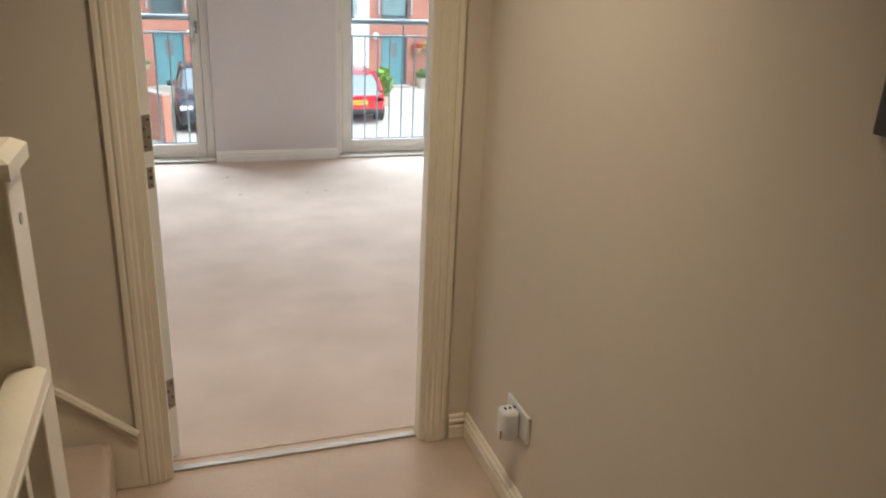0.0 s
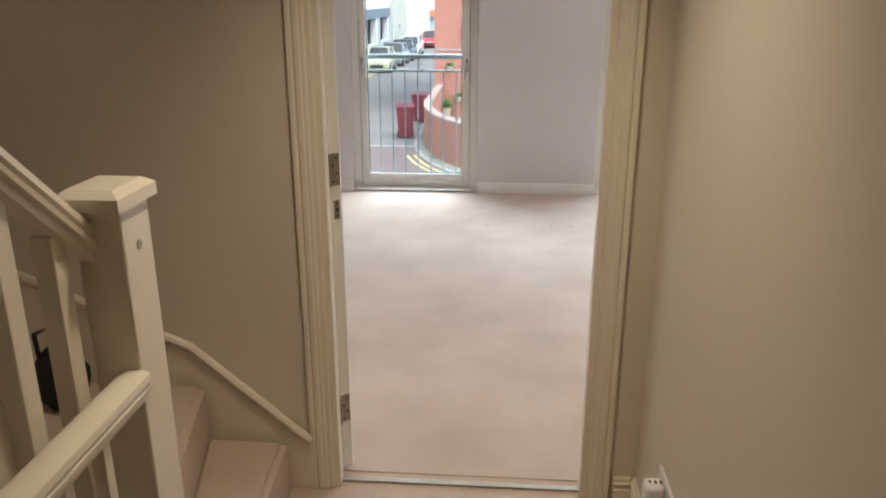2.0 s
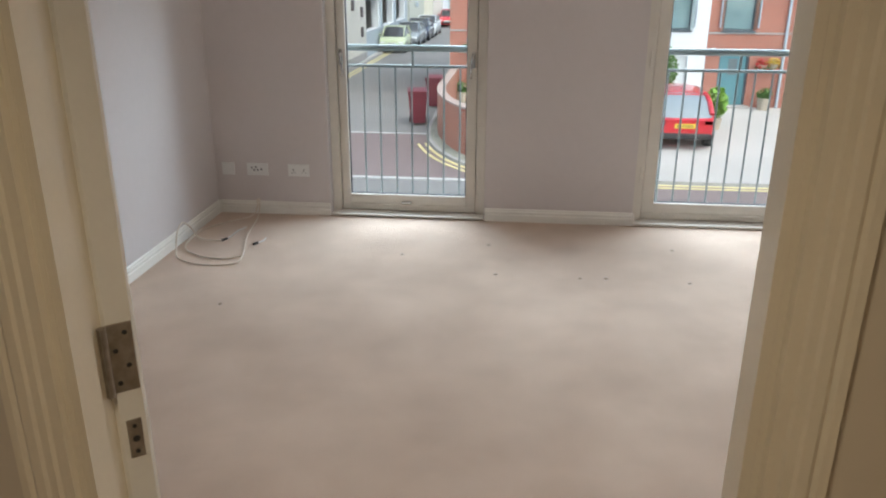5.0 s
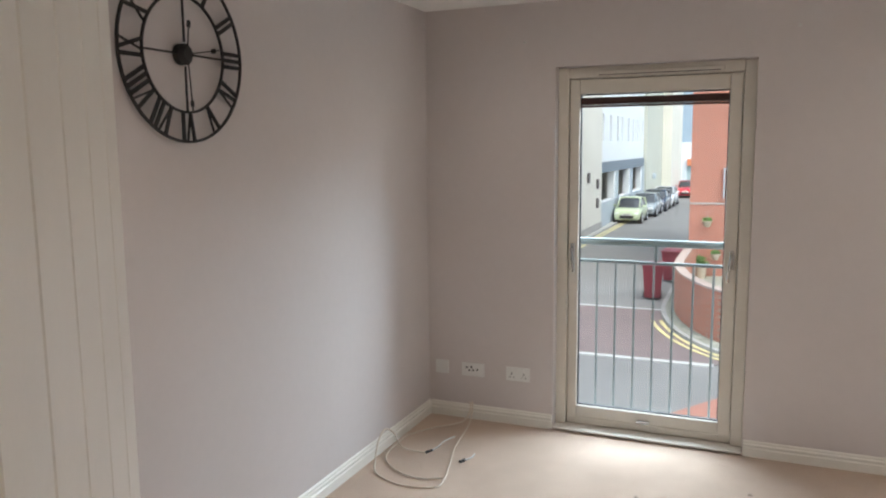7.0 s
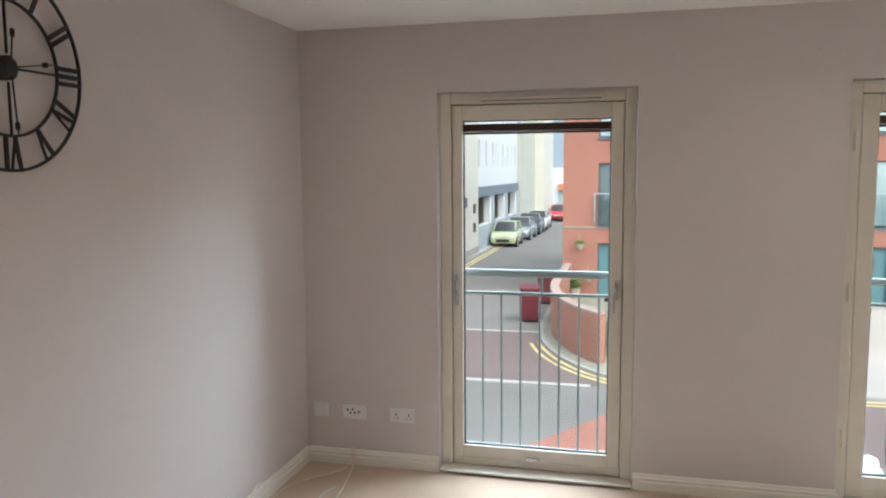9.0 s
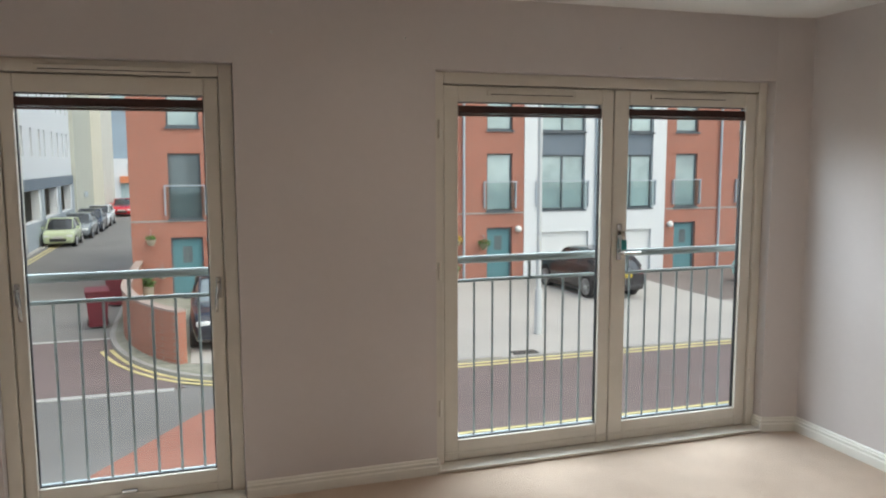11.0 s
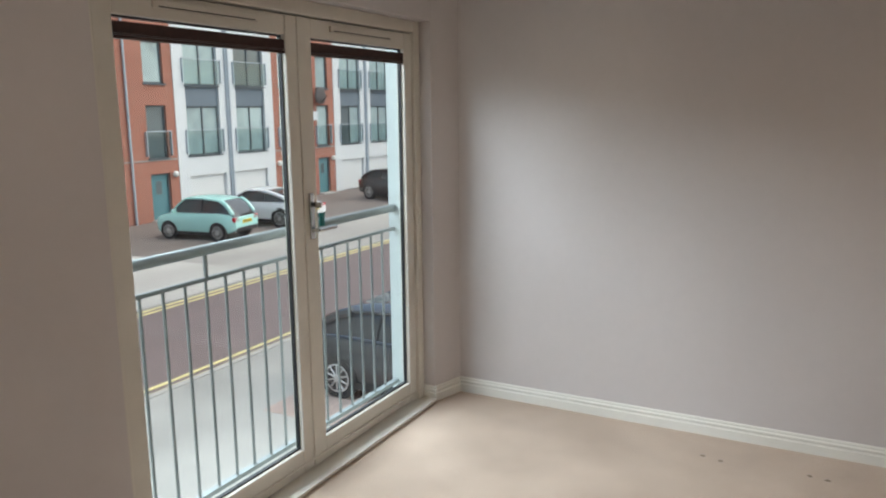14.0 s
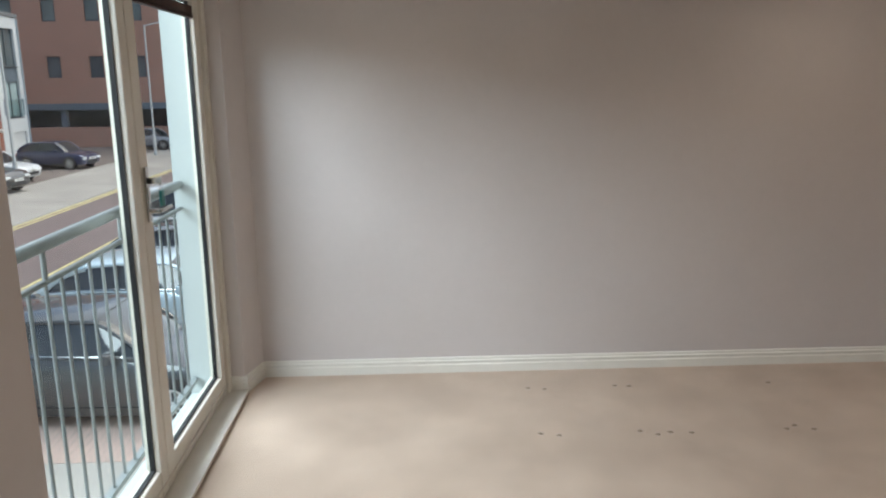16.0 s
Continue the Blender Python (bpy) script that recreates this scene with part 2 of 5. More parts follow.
wall("wall_stairs", boxes((0.3, 0.418, HALL_BACK, DOOR_OUT, -2.9, 5.0)), HALL_WALL, "cream painted plaster wall beside the stairs")
wall("wall_landing_left", boxes((-1.72, -1.6, HALL_BACK, -3.93, -2.9, 5.0)), HALL_WALL, "cream painted plaster wall")
solid("ceiling", boxes((-0.12, ROOM_R + 0.12, -3.93, WALL_Y, CEIL_Z, CEIL_Z + 0.12)), CEIL, "white painted ceiling", "ceiling", kind="structure")
solid("ceiling_landing", boxes((0.55, HALL_R + 0.12, HALL_BACK, -4.0, CEIL_Z + 0.001, CEIL_Z + 0.12), (-1.72, 0.55, HALL_BACK, -3.93, 4.9, 5.0)), CEIL, "white painted ceiling", "ceiling", kind="structure")

SKIRT = ((0, 0), (0.016, 0), (0.016, 0.044), (0.010, 0.050), (0.010, 0.055), (0.015, 0.060), (0.015, 0.066), (0.008, 0.072), (0.009, 0.078), (0.004, 0.086), (0, 0.086))


def skirting(a, b, mat=GLOSS, label="white painted moulded skirting board"):
    return solid("baseboard", extrude_profile(SKIRT, a, b), mat, label, "skirting board", kind="structure")


skirting((0, DOOR_IN, 0), (0, WALL_Y, 0))
skirting((0.016, WALL_Y, 0), (W1[0] - 0.004, WALL_Y, 0))
skirting((W1[1] + 0.004, WALL_Y, 0), (W2[0], WALL_Y, 0))
skirting((W2[0], WALL_Y - 0.016, 0), (W2[0], 0.124, 0))
skirting((W2[1], 0.124, 0), (W2[1], WALL_Y - 0.016, 0))
skirting((W2[1], WALL_Y, 0), (ROOM_R - 0.012, CORNER_Y + 0.003, 0))
skirting((ROOM_R, CORNER_Y, 0), (ROOM_R, DOOR_IN, 0))
skirting((JL - 0.1, DOOR_IN, 0), (0.016, DOOR_IN, 0))
skirting((ROOM_R - 0.016, DOOR_IN, 0), (JR + 0.1, DOOR_IN, 0))
skirting((HALL_R, DOOR_OUT, 0), (HALL_R, HALL_BACK, 0), CREAM, "cream painted moulded skirting board")
skirting((JR + 0.09, DOOR_OUT, 0), (HALL_R - 0.016, DOOR_OUT, 0), CREAM, "cream painted moulded skirting board")


# ---- windows ----
def sash(win, x0, x1, g0, g1, z0=0.022, z1=1.985, handle_left=True):
    """An opening light: four members round a glass unit, with gasket, vent and a raised blind."""
    y0, y1 = 0.14, 0.19
    gz0, gz1 = 0.132, 1.905
    s = part("sash", soft_box(x0, g0, y0, y1, z0, z1, 0.006), FRAME, win)
    part("stile", soft_box(g1, x1, y0, y1, z0, z1, 0.006), FRAME, s)
    part("rail", soft_box(g0, g1, y0 + 0.002, y1, gz1, z1 - 0.001, 0.005), FRAME, s)
    part("rail", soft_box(g0, g1, y0 + 0.002, y1, z0 + 0.001, gz0, 0.005), FRAME, s)
    part("gasket", boxes((g0, g0 + 0.006, 0.162, 0.18, gz0, gz1), (g1 - 0.006, g1, 0.162, 0.18, gz0, gz1), (g0 + 0.006, g1 - 0.006, 0.162, 0.18, gz0, gz0 + 0.006),
                         (g0 + 0.006, g1 - 0.006, 0.162, 0.18, gz1 - 0.006, gz1)), RUBBER, s, "black glazing gasket")
    p = part("pane", boxes((g0 + 0.006, g1 - 0.006, 0.169, 0.173, gz0 + 0.006, gz1 - 0.006)), GLASS, s, "clear glass")
    p.visible_shadow = False
    return s


def frame_of(win, x0, x1, s0, s1, gap=0.004):
    """The fixed frame in its opening, with a sill board on the floor."""
    part("window_frame", soft_box(x0 + 0.001, s0 - 0.004, 0.125, 0.215, 0.018, WIN_TOP - 0.002, 0.004), FRAME, win)
    part("window_frame", soft_box(s1 + 0.004, x1 - 0.001, 0.125, 0.215, 0.018, WIN_TOP - 0.002, 0.004), FRAME, win)
    part("window_frame", soft_box(s0 - 0.004, s1 + 0.004, 0.126, 0.214, 1.99, WIN_TOP - 0.002, 0.004), FRAME, win)
    for a, b, c, d in ((x0 + 0.01, x0 + 0.075, 0.018, 2.02), (x1 - 0.075, x1 - 0.01, 0.018, 2.02), (x0 + 0.075, x1 - 0.075, 1.93, 2.02), (x0 + 0.075, x1 - 0.075, 0.018, 0.115)):
        part("rebate", boxes((a, b, 0.192, 0.212, c, d)), FRAME, win)
    part("window_sill", soft_box(x0 + 0.002, x1 - 0.002, WALL_Y - 0.022, 0.215, gap, 0.02, 0.004), FRAME, win, "white painted timber sill")
    part("weather_bar", soft_box(x0 + 0.075, x1 - 0.075, 0.133, 0.1405, 0.058, 0.068, 0.002), FRAME, win)


def blind(x0, x1, label):
    b = thing("blind", label, "blind", "raised blinds")
    part("headrail", soft_box(x0, x1, 0.145, 0.161, 1.852, 1.886, 0.003), BLIND, b)
    for k in range(2):
        part("slat", boxes((x0 + 0.001, x1 - 0.001, 0.143, 0.1615, 1.844 + k * 0.005, 1.8475 + k * 0.005)), BLIND, b)
    part("bottom_rail", soft_box(x0, x1, 0.143, 0.1615, 1.832, 1.8425, 0.003), BLIND, b)
    return b


def vent(x0, x1, y=0.1245, z=1.998):
    v = thing("trickle_vent", "slim white trickle vent on the window head", "vent", "trickle vents")
    part("cover", soft_box(x0, x1, y - 0.0125, y, z, z + 0.026, 0.004), FRAME, v)
    part("slot", boxes((x0 + 0.02, x1 - 0.02, y - 0.0135, y - 0.0125, z + 0.003, z + 0.007)), DARK_HOLE, v)
    return v


def lever(win, x, z, side, drop=0.11):
    """A window lever on its backplate; side is the way in which it points."""
    h = part("window_handle", soft_box(x - 0.012, x + 0.012, 0.126, 0.139, z - 0.05, z + 0.05, 0.004), CHROME, win, "satin metal lever handle")
    part("spindle", tube(bmesh.new(), (x, 0.13, z + 0.02), (x, 0.096, z + 0.02), 0.009), CHROME, h, smooth=True)
    part("grip", sweep([(x, 0.098, z + 0.02), (x + 0.006 * side, 0.094, z - 0.01), (x + 0.012 * side, 0.092, z - 0.05), (x + 0.014 * side, 0.096, z - drop)], 0.008), CHROME, h, smooth=True)


win1 = thing("window_1", "tall white painted single glazed door window", "window", kind="structure")
frame_of(win1, *W1, 0.838, 1.732, 0.009)
sash(win1, 0.838, 1.732, 0.893, 1.668)
lever(win1, 0.862, 1.03, 1)
lever(win1, 1.706, 1.02, -1)
part("latch", soft_box(1.24, 1.31, 0.12, 0.1395, 0.075, 0.09, 0.004), CHROME, win1, "small metal latch")
win2 = thing("window_2", "white painted double french window, closed", "window", kind="structure")
frame_of(win2, *W2, 2.818, 4.712)
sash(win2, 2.818, 3.784, 2.895, 3.715)
sash(win2, 3.789, 4.712, 3.88, 4.643)
plate2 = part("window_handle", soft_box(3.815, 3.845, 0.128, 0.139, 1.06, 1.26, 0.004), CHROME, win2, "long satin metal handle plate")
part("spindle", tube(bmesh.new(), (3.83, 0.13, 1.1), (3.83, 0.095, 1.1), 0.009), CHROME, plate2, smooth=True)
part("grip", sweep([(3.83, 0.096, 1.1), (3.85, 0.09, 1.1), (3.9, 0.088, 1.102), (3.945, 0.092, 1.1)], 0.008), CHROME, plate2, smooth=True)
part("keyhole", tube(bmesh.new(), (3.83, 0.13, 1.21), (3.83, 0.116, 1.21), 0.011), DARK_HOLE, plate2, smooth=True)
for x in (W2[0] + 0.04, W2[1] - 0.04):
    for z in (0.28, 1.0, 1.72):
        part("hinge", tube(bmesh.new(), (x, 0.124, z), (x, 0.124, z + 0.09), 0.008), FRAME, win2, smooth=True)
keys = thing("door_key", "metal key with a teal plastic fob in the window lock", "key")
part("key", boxes((3.826, 3.834, 0.08, 0.116, 1.198, 1.222)), CHROME, keys)
part("ring", sweep([(3.83 + 0.012 * math.sin(q), 0.086, 1.188 + 0.014 * math.cos(q)) for q in (2 * math.pi * k / 12 for k in range(12))], 0.0015, 6, close=True), CHROME, keys, smooth=True)
part("fob", soft_box(3.818, 3.85, 0.08, 0.092, 1.118, 1.176, 0.004), material("teal_plastic_fob", (0.02, 0.22, 0.22), 0.4), keys, "teal plastic fob")
part("meeting_strip", boxes((3.755, 3.82, 0.191, 0.21, 0.03, 1.98)), FRAME, win2)
blind(0.8945, 1.6665, "raised dark brown slatted blind on a window")
blind(2.8965, 3.7135, "raised dark brown slatted blind on a window")
blind(3.8815, 4.6415, "raised dark brown slatted blind on a window")
vent(0.98, 1.64)
vent(3.05, 3.55, 0.1415, 1.938)
vent(4.01, 4.51, 0.1415, 1.938)


# ---- juliet railings ----
def railing(x0, x1, y, first, pitch, posts):
    r = thing("juliet_railing", "grey galvanised steel juliet balcony railing outside the window", "railing", "juliet railings")
    part("handrail", tube(bmesh.new(), (x0, y, 1.075), (x1, y, 1.075), 0.021, 16), STEEL, r, smooth=True)
    part("top_rail", tube(bmesh.new(), (x0, y, 0.96), (x1, y, 0.96), 0.010), STEEL, r, smooth=True)
    part("bottom_rail", boxes((x0, x1, y - 0.014, y + 0.014, 0.07, 0.09)), STEEL, r)
    x = first
    while x < x1 - 0.02:
        if x > x0 + 0.02:
            part("bar", tube(bmesh.new(), (x, y, 0.085), (x, y, 0.955), 0.0065, 8), STEEL, r, smooth=True)
        x += pitch
    for x in posts:
        part("post", tube(bmesh.new(), (x, y, 0.965), (x, y, 1.06), 0.009, 8), STEEL, r, smooth=True)
    return r


railing(W1[0] + 0.002, W1[1] - 0.002, 0.305, 0.863, 0.107, (1.3,))
railing(W2[0] + 0.002, W2[1] - 0.002, 0.307, 2.83, 0.107, (3.37, 3.99))

# ---- doorway: lining, architraves and the open door ----
lining = thing("door_frame", "cream painted door lining round the open doorway", "door frame", kind="structure")
part("jamb", boxes((JL - 0.03, JL, DOOR_OUT - 0.001, DOOR_IN + 0.001, 0, DOOR_TOP)), CREAM, lining)
part("jamb", boxes((JR, JR + 0.03, DOOR_OUT - 0.001, DOOR_IN + 0.001, 0, DOOR_TOP)), CREAM, lining)
part("head", boxes((JL - 0.03, JR + 0.03, DOOR_OUT - 0.001, DOOR_IN + 0.001, DOOR_TOP, DOOR_TOP + 0.03)), CREAM, lining)
part("stop", boxes((JL, JL + 0.012, DOOR_OUT, DOOR_IN - 0.045, 0, DOOR_TOP)), CREAM, lining)
part("stop", boxes((JR - 0.012, JR, DOOR_OUT, DOOR_IN - 0.045, 0, DOOR_TOP)), CREAM, lining)
ARCH = ((0, 0), (0.012, 0.002), (0.012, 0.016), (0.016, 0.02), (0.016, 0.03), (0.019, 0.034), (0.019, 0.046), (0.014, 0.052), (0.017, 0.058), (0.017, 0.068), (0, 0.07))


def architrave(x, y, outward, front, mat):
    """An upright moulding beside the doorway; outward and front are the ways of its width and its face."""
    bm = bmesh.new()
    rings = [[bm.verts.new((x + outward * w, y + front * d, z)) for d, w in ARCH] for z in (0, DOOR_TOP + 0.07)]
    n = len(ARCH)
    for k in range(n):
        bm.faces.new((rings[0][k], rings[0][(k + 1) % n], rings[1][(k + 1) % n], rings[1][k]))
    bm.faces.new(rings[0])
    bm.faces.new(rings[1][::-1])
    return part("architrave", bm, mat, lining)


for x, o in ((JL - 0.008, -1), (JR + 0.008, 1)):
    architrave(x, DOOR_OUT, o, -1, CREAM)
    architrave(x, DOOR_IN, o, 1, GLOSS)
part("architrave", soft_box(JL - 0.076, JR + 0.076, DOOR_OUT - 0.0185, DOOR_OUT, DOOR_TOP + 0.008, DOOR_TOP + 0.076, 0.004), CREAM, lining)
part("architrave", soft_box(JL - 0.076, JR + 0.076, DOOR_IN, DOOR_IN + 0.0185, DOOR_TOP + 0.008, DOOR_TOP + 0.076, 0.004), GLOSS, lining)
HINGE_STRIP = material("dull_metal_strip", (0.40, 0.36, 0.30), 0.5, metal=0.6, vary=0.2, scale=20)
solid("threshold_strip", soft_box(JL, JR, DOOR_OUT + 0.03, DOOR_OUT + 0.052, -0.004, 0.005, 0.002), HINGE_STRIP, "thin metal carpet strip across the doorway", "threshold strip")

door = thing("door", "white painted door with vertical grooves, standing wide open", "door", at=(1.481, -3.893, 0))
door.rotation_euler = (0, 0, radians(129.4))
LEAF_L, LEAF_T, LEAF_H = 0.785, 0.042, 2.0
leaf = part("leaf", boxes((0.004, LEAF_L - 0.004, -LEAF_T + 0.006, -0.006, 0.012, LEAF_H - 0.002)), GLOSS, door)
GROOVES = (0, 0.11, 0.25, 0.39, 0.53, 0.67, LEAF_L)
for x0, x1 in zip(GROOVES, GROOVES[1:]):
    part("board", soft_box(x0, x1, -LEAF_T, 0, 0.01, LEAF_H, 0.005, 1), GLOSS, leaf)
AGED = material("aged_dark_metal", (0.20, 0.18, 0.16), 0.45, metal=0.7, vary=0.2, scale=40)
for side, y in ((-1, -LEAF_T), (1, 0.0)):
    plate = part("backplate", soft_box(LEAF_L - 0.085, LEAF_L - 0.042, y - 0.005 if side < 0 else y - 0.001, y + 0.001 if side < 0 else y + 0.005, 0.94, 1.1, 0.003), AGED, door, "dull dark metal backplate")
    part("handle", sweep([(LEAF_L - 0.064, y, 1.04), (LEAF_L - 0.064, y + side * 0.045, 1.04), (LEAF_L - 0.075, y + side * 0.055, 1.04), (LEAF_L - 0.1, y + side * 0.057, 1.04), (LEAF_L - 0.15, y + side * 0.057, 1.04)], 0.009), BRASS, plate, "brass lever", smooth=True)


HINGE = material("worn_steel_hinge", (0.34, 0.30, 0.25), 0.42, metal=0.8, vary=0.3, scale=60)
for z in (0.19, 1.0, 1.78):
    h = part("hinge", soft_box(-0.0015, 0.002, -0.036, -0.004, z, z + 0.1, 0.001), HINGE, door, "worn steel butt hinge")
    part("knuckle", tube(bmesh.new(), (-0.006, 0.002, z), (-0.006, 0.002, z + 0.1), 0.006), HINGE, h, smooth=True)
    for k in range(4):
        part("screw", tube(bmesh.new(), (-0.003, -0.012 - 0.014 * (k % 2), z + 0.014 + 0.024 * k), (0, -0.012 - 0.014 * (k % 2), z + 0.014 + 0.024 * k), 0.0035, 8), DARK_HOLE, h)
    part("hinge_leaf", boxes((-0.018, -0.008, 0.004, 0.005, z, z + 0.1)), HINGE, h)
old = part("lock_plate", soft_box(-0.0015, 0.002, -0.031, -0.011, 0.895, 0.955, 0.001), HINGE, door, "old brass latch plate")
for k, z in enumerate((0.905, 0.925, 0.945)):
    part("screw", tube(bmesh.new(), (-0.003, -0.021, z), (0, -0.021, z), 0.005 if k == 1 else 0.003, 8), DARK_HOLE, old)


# ---- stairs with winders, and their balustrade ----
NX, NY, RISE = 1.323, -4.845, 0.19


stairs = thing("staircase", "beige carpeted winding staircase rising from the landing", "staircase")
STEP_Y, SX = DOOR_OUT - 0.03, 0.42
TREADS = (((1.33, STEP_Y), (1.06, STEP_Y), (1.27, -4.9), (1.375, -4.8)),
          ((1.075, STEP_Y), (SX, STEP_Y), (SX, -4.93), (1.27, -4.93)))
for k, p in enumerate(TREADS):
    bm = slab(p, 0.0 if k == 0 else RISE * k - 0.05, RISE * (k + 1))
    bmesh.ops.recalc_face_normals(bm, faces=bm.faces)
    bmesh.ops.bevel(bm, geom=[e for e in bm.edges if all(v.co.z > RISE * (k + 1) - 0.01 for v in e.verts)], offset=0.02, segments=3, affect="EDGES")
    part("tread", bm, CARPET, stairs, smooth=True)
for k in range(9):
    y = -4.92 - 0.225 * k
    part("tread", soft_box(SX, 1.29, y - 0.24, y, RISE * (k + 2) + 0.01, RISE * (k + 3), 0.018), CARPET, stairs)
# the moulded string on the wall, steep at the first step and flatter at the winders
line = [(1.401, 0.0), (1.401, 0.189), (1.09, 0.46), (1.04, 0.505), (0.97, 0.535), (0.59, 0.70), (SX, 0.77), (SX, 0.3), (1.0, 0.1), (1.25, 0.0)]
bm = bmesh.new()
front = [bm.verts.new((x, DOOR_OUT - 0.016, z)) for x, z in line]
back = [bm.verts.new((x, DOOR_OUT, z)) for x, z in line]
bm.faces.new(front)
bm.faces.new(back[::-1])
for k in range(len(line)):
    bm.faces.new((front[k], back[k], back[(k + 1) % len(line)], front[(k + 1) % len(line)]))
bmesh.ops.triangulate(bm, faces=[f for f in bm.faces if len(f.verts) > 4])
string = part("string", bm, CREAM, stairs, "cream painted moulded wall string")
edge = [(x, DOOR_OUT - 0.018, z - 0.006) for x, z in line[1:7]]
part("moulding", sweep(edge, 0.014), CREAM, string, smooth=True)
part("moulding", sweep([(x, DOOR_OUT - 0.016, z - 0.028) for x, y, z in edge], 0.005), CREAM, string, smooth=True)
# the outer string, with the wall that closes it below
SLOPE = 0.19 / 0.215
bm = bmesh.new()
rings = [[bm.verts.new((x, y, z)) for y, z in ((-4.9, -0.3), (-4.9, 0.3), (-6.9, 0.3 + 2.0 * SLOPE), (-6.9, -0.3))] for x in (1.262, 1.3)]
for k in range(4):
    bm.faces.new((rings[0][k], rings[0][(k + 1) % 4], rings[1][(k + 1) % 4], rings[1][k]))
bm.faces.new(rings[0])
bm.faces.new(rings[1][::-1])
part("outer_string", bm, CREAM, stairs, "cream painted panelled stair side")

rail = thing("balustrade", "cream painted timber balustrade of the stairs and landing", "balustrade")
part("newel", soft_box(NX - 0.045, NX + 0.04, NY - 0.075, NY + 0.03, 0, 1.205, 0.004), CREAM, rail, "square cream painted newel post")
cap = boxes((NX - 0.065, NX + 0.05, NY - 0.095, NY + 0.05, 1.205, 1.228))
bmesh.ops.recalc_face_normals(cap, faces=cap.faces)
tops = [f for f in cap.faces if f.normal.z > 0.9]
r = bmesh.ops.inset_region(cap, faces=tops, thickness=0.025)
for v in tops[0].verts:
    v.co.z += 0.012
part("cap", cap, CREAM, rail)
part("plug", tube(bmesh.new(), (NX + 0.038, NY - 0.022, 1.13), (NX + 0.0415, NY - 0.022, 1.13), 0.009), material("screw_plug", (0.35, 0.33, 0.28), 0.6), rail, smooth=True)
HAND = ((-0.022, -0.034), (0.022, -0.034), (0.022, -0.018), (0.033, -0.013), (0.034, -0.003), (0.027, 0.002), (0.034, 0.008), (0.031, 0.022), (0.014, 0.031), (-0.014, 0.031), (-0.031, 0.022), (-0.034, 0.008), (-0.027, 0.002), (-0.034, -0.003), (-0.033, -0.013), (-0.022, -0.018))


def handrail(a, b, name="handrail", k=0.86):
    a, b = Vector(a), Vector(b)
    d = (b - a).normalized()
    side = d.cross(Vector((0, 0, 1))).normalized()
    up = side.cross(d)
    bm = bmesh.new()
    rings = [[bm.verts.new(p + side * s * k + Vector((0, 0, 1 / max(0.3, up.z))) * h * k) for s, h in HAND] for p in (a, b)]
    n = len(HAND)
    for k in range(n):
        bm.faces.new((rings[0][k], rings[0][(k + 1) % n], rings[1][(k + 1) % n], rings[1][k]))
    bm.faces.new(rings[0])
    bm.faces.new(rings[1][::-1])
    return part(name, bm, CREAM, rail, smooth=True)


UX, LX = 1.272, 1.35
handrail((UX + 0.015, NY - 0.07, 1.15), (UX, -6.8, 1.15 + (6.8 - 4.925) * SLOPE))
handrail((LX, NY - 0.07, 0.885), (LX, -7.58, 0.885))
for k in range(7):
    y = -4.985 - 0.13 * k
    z = 1.15 + (-4.925 - y) * SLOPE
    part("baluster", soft_box(UX - 0.018, UX + 0.018, y - 0.02, y + 0.02, 0.29 + (-4.92 - y) * SLOPE, z - 0.02, 0.002), CREAM, rail)
for k in range(22):
    y = -5.06 - 0.112 * k
    part("baluster", soft_box(LX - 0.012, LX + 0.012, y - 0.012, y + 0.012, 0.05, 0.865, 0.002), CREAM, rail)
part("base_rail", soft_box(LX - 0.03, LX + 0.03, -7.58, NY - 0.075, 0, 0.05, 0.003), CREAM, rail)
post = thing("stair_post", "cream painted timber post beside the winding steps", "post")
part("shaft", soft_box(1.1, 1.19, -5.11, -5.02, 0.62, 1.16, 0.004), CREAM, post)
part("plug", tube(bmesh.new(), (1.15, -5.112, 0.96), (1.15, -5.109, 0.96), 0.009), GLOSS, post, smooth=True)

# a black bag left on the winders
bag = thing("bag", "small black fabric bag with straps lying on the stairs", "bag", at=(0.71, -4.17, RISE * 2))
bm = bmesh.new()
bmesh.ops.create_icosphere(bm, subdivisions=3, radius=1)
for v in bm.verts:
    w = 1 + 0.18 * noise.noise(v.co * 2.3)
    v.co = Vector((v.co.x * 0.085 * w, v.co.y * 0.06 * w, max(0, 0.09 + v.co.z * 0.1 * w)))
BAG = material("black_fabric", (0.015, 0.015, 0.018), 0.8, vary=0.3, scale=40, bump=0.3)
part("pouch", bm, BAG, bag, smooth=True)
part("strap", sweep([(0.03, -0.03, 0.16), (0.05, -0.06, 0.2), (0.06, -0.07, 0.14), (0.08, -0.08, 0.06), (0.1, -0.09, 0.01)], 0.008), BAG, bag, smooth=True)
part("strap", sweep([(-0.04, -0.02, 0.17), (-0.03, -0.04, 0.25), (0.01, -0.04, 0.27), (0.03, -0.02, 0.18)], 0.007), BAG, bag, smooth=True)


# ---- sockets, switch, clock, cable, lamps ----
def plate_at(x0, x1, z0, z1, name, label, group=""):
    t = thing(name, label, name.replace("_", " "), group)
    part("faceplate", soft_box(x0, x1, WALL_Y - 0.009, WALL_Y - 0.0005, z0, z1, 0.003), PLASTIC, t)
    return t


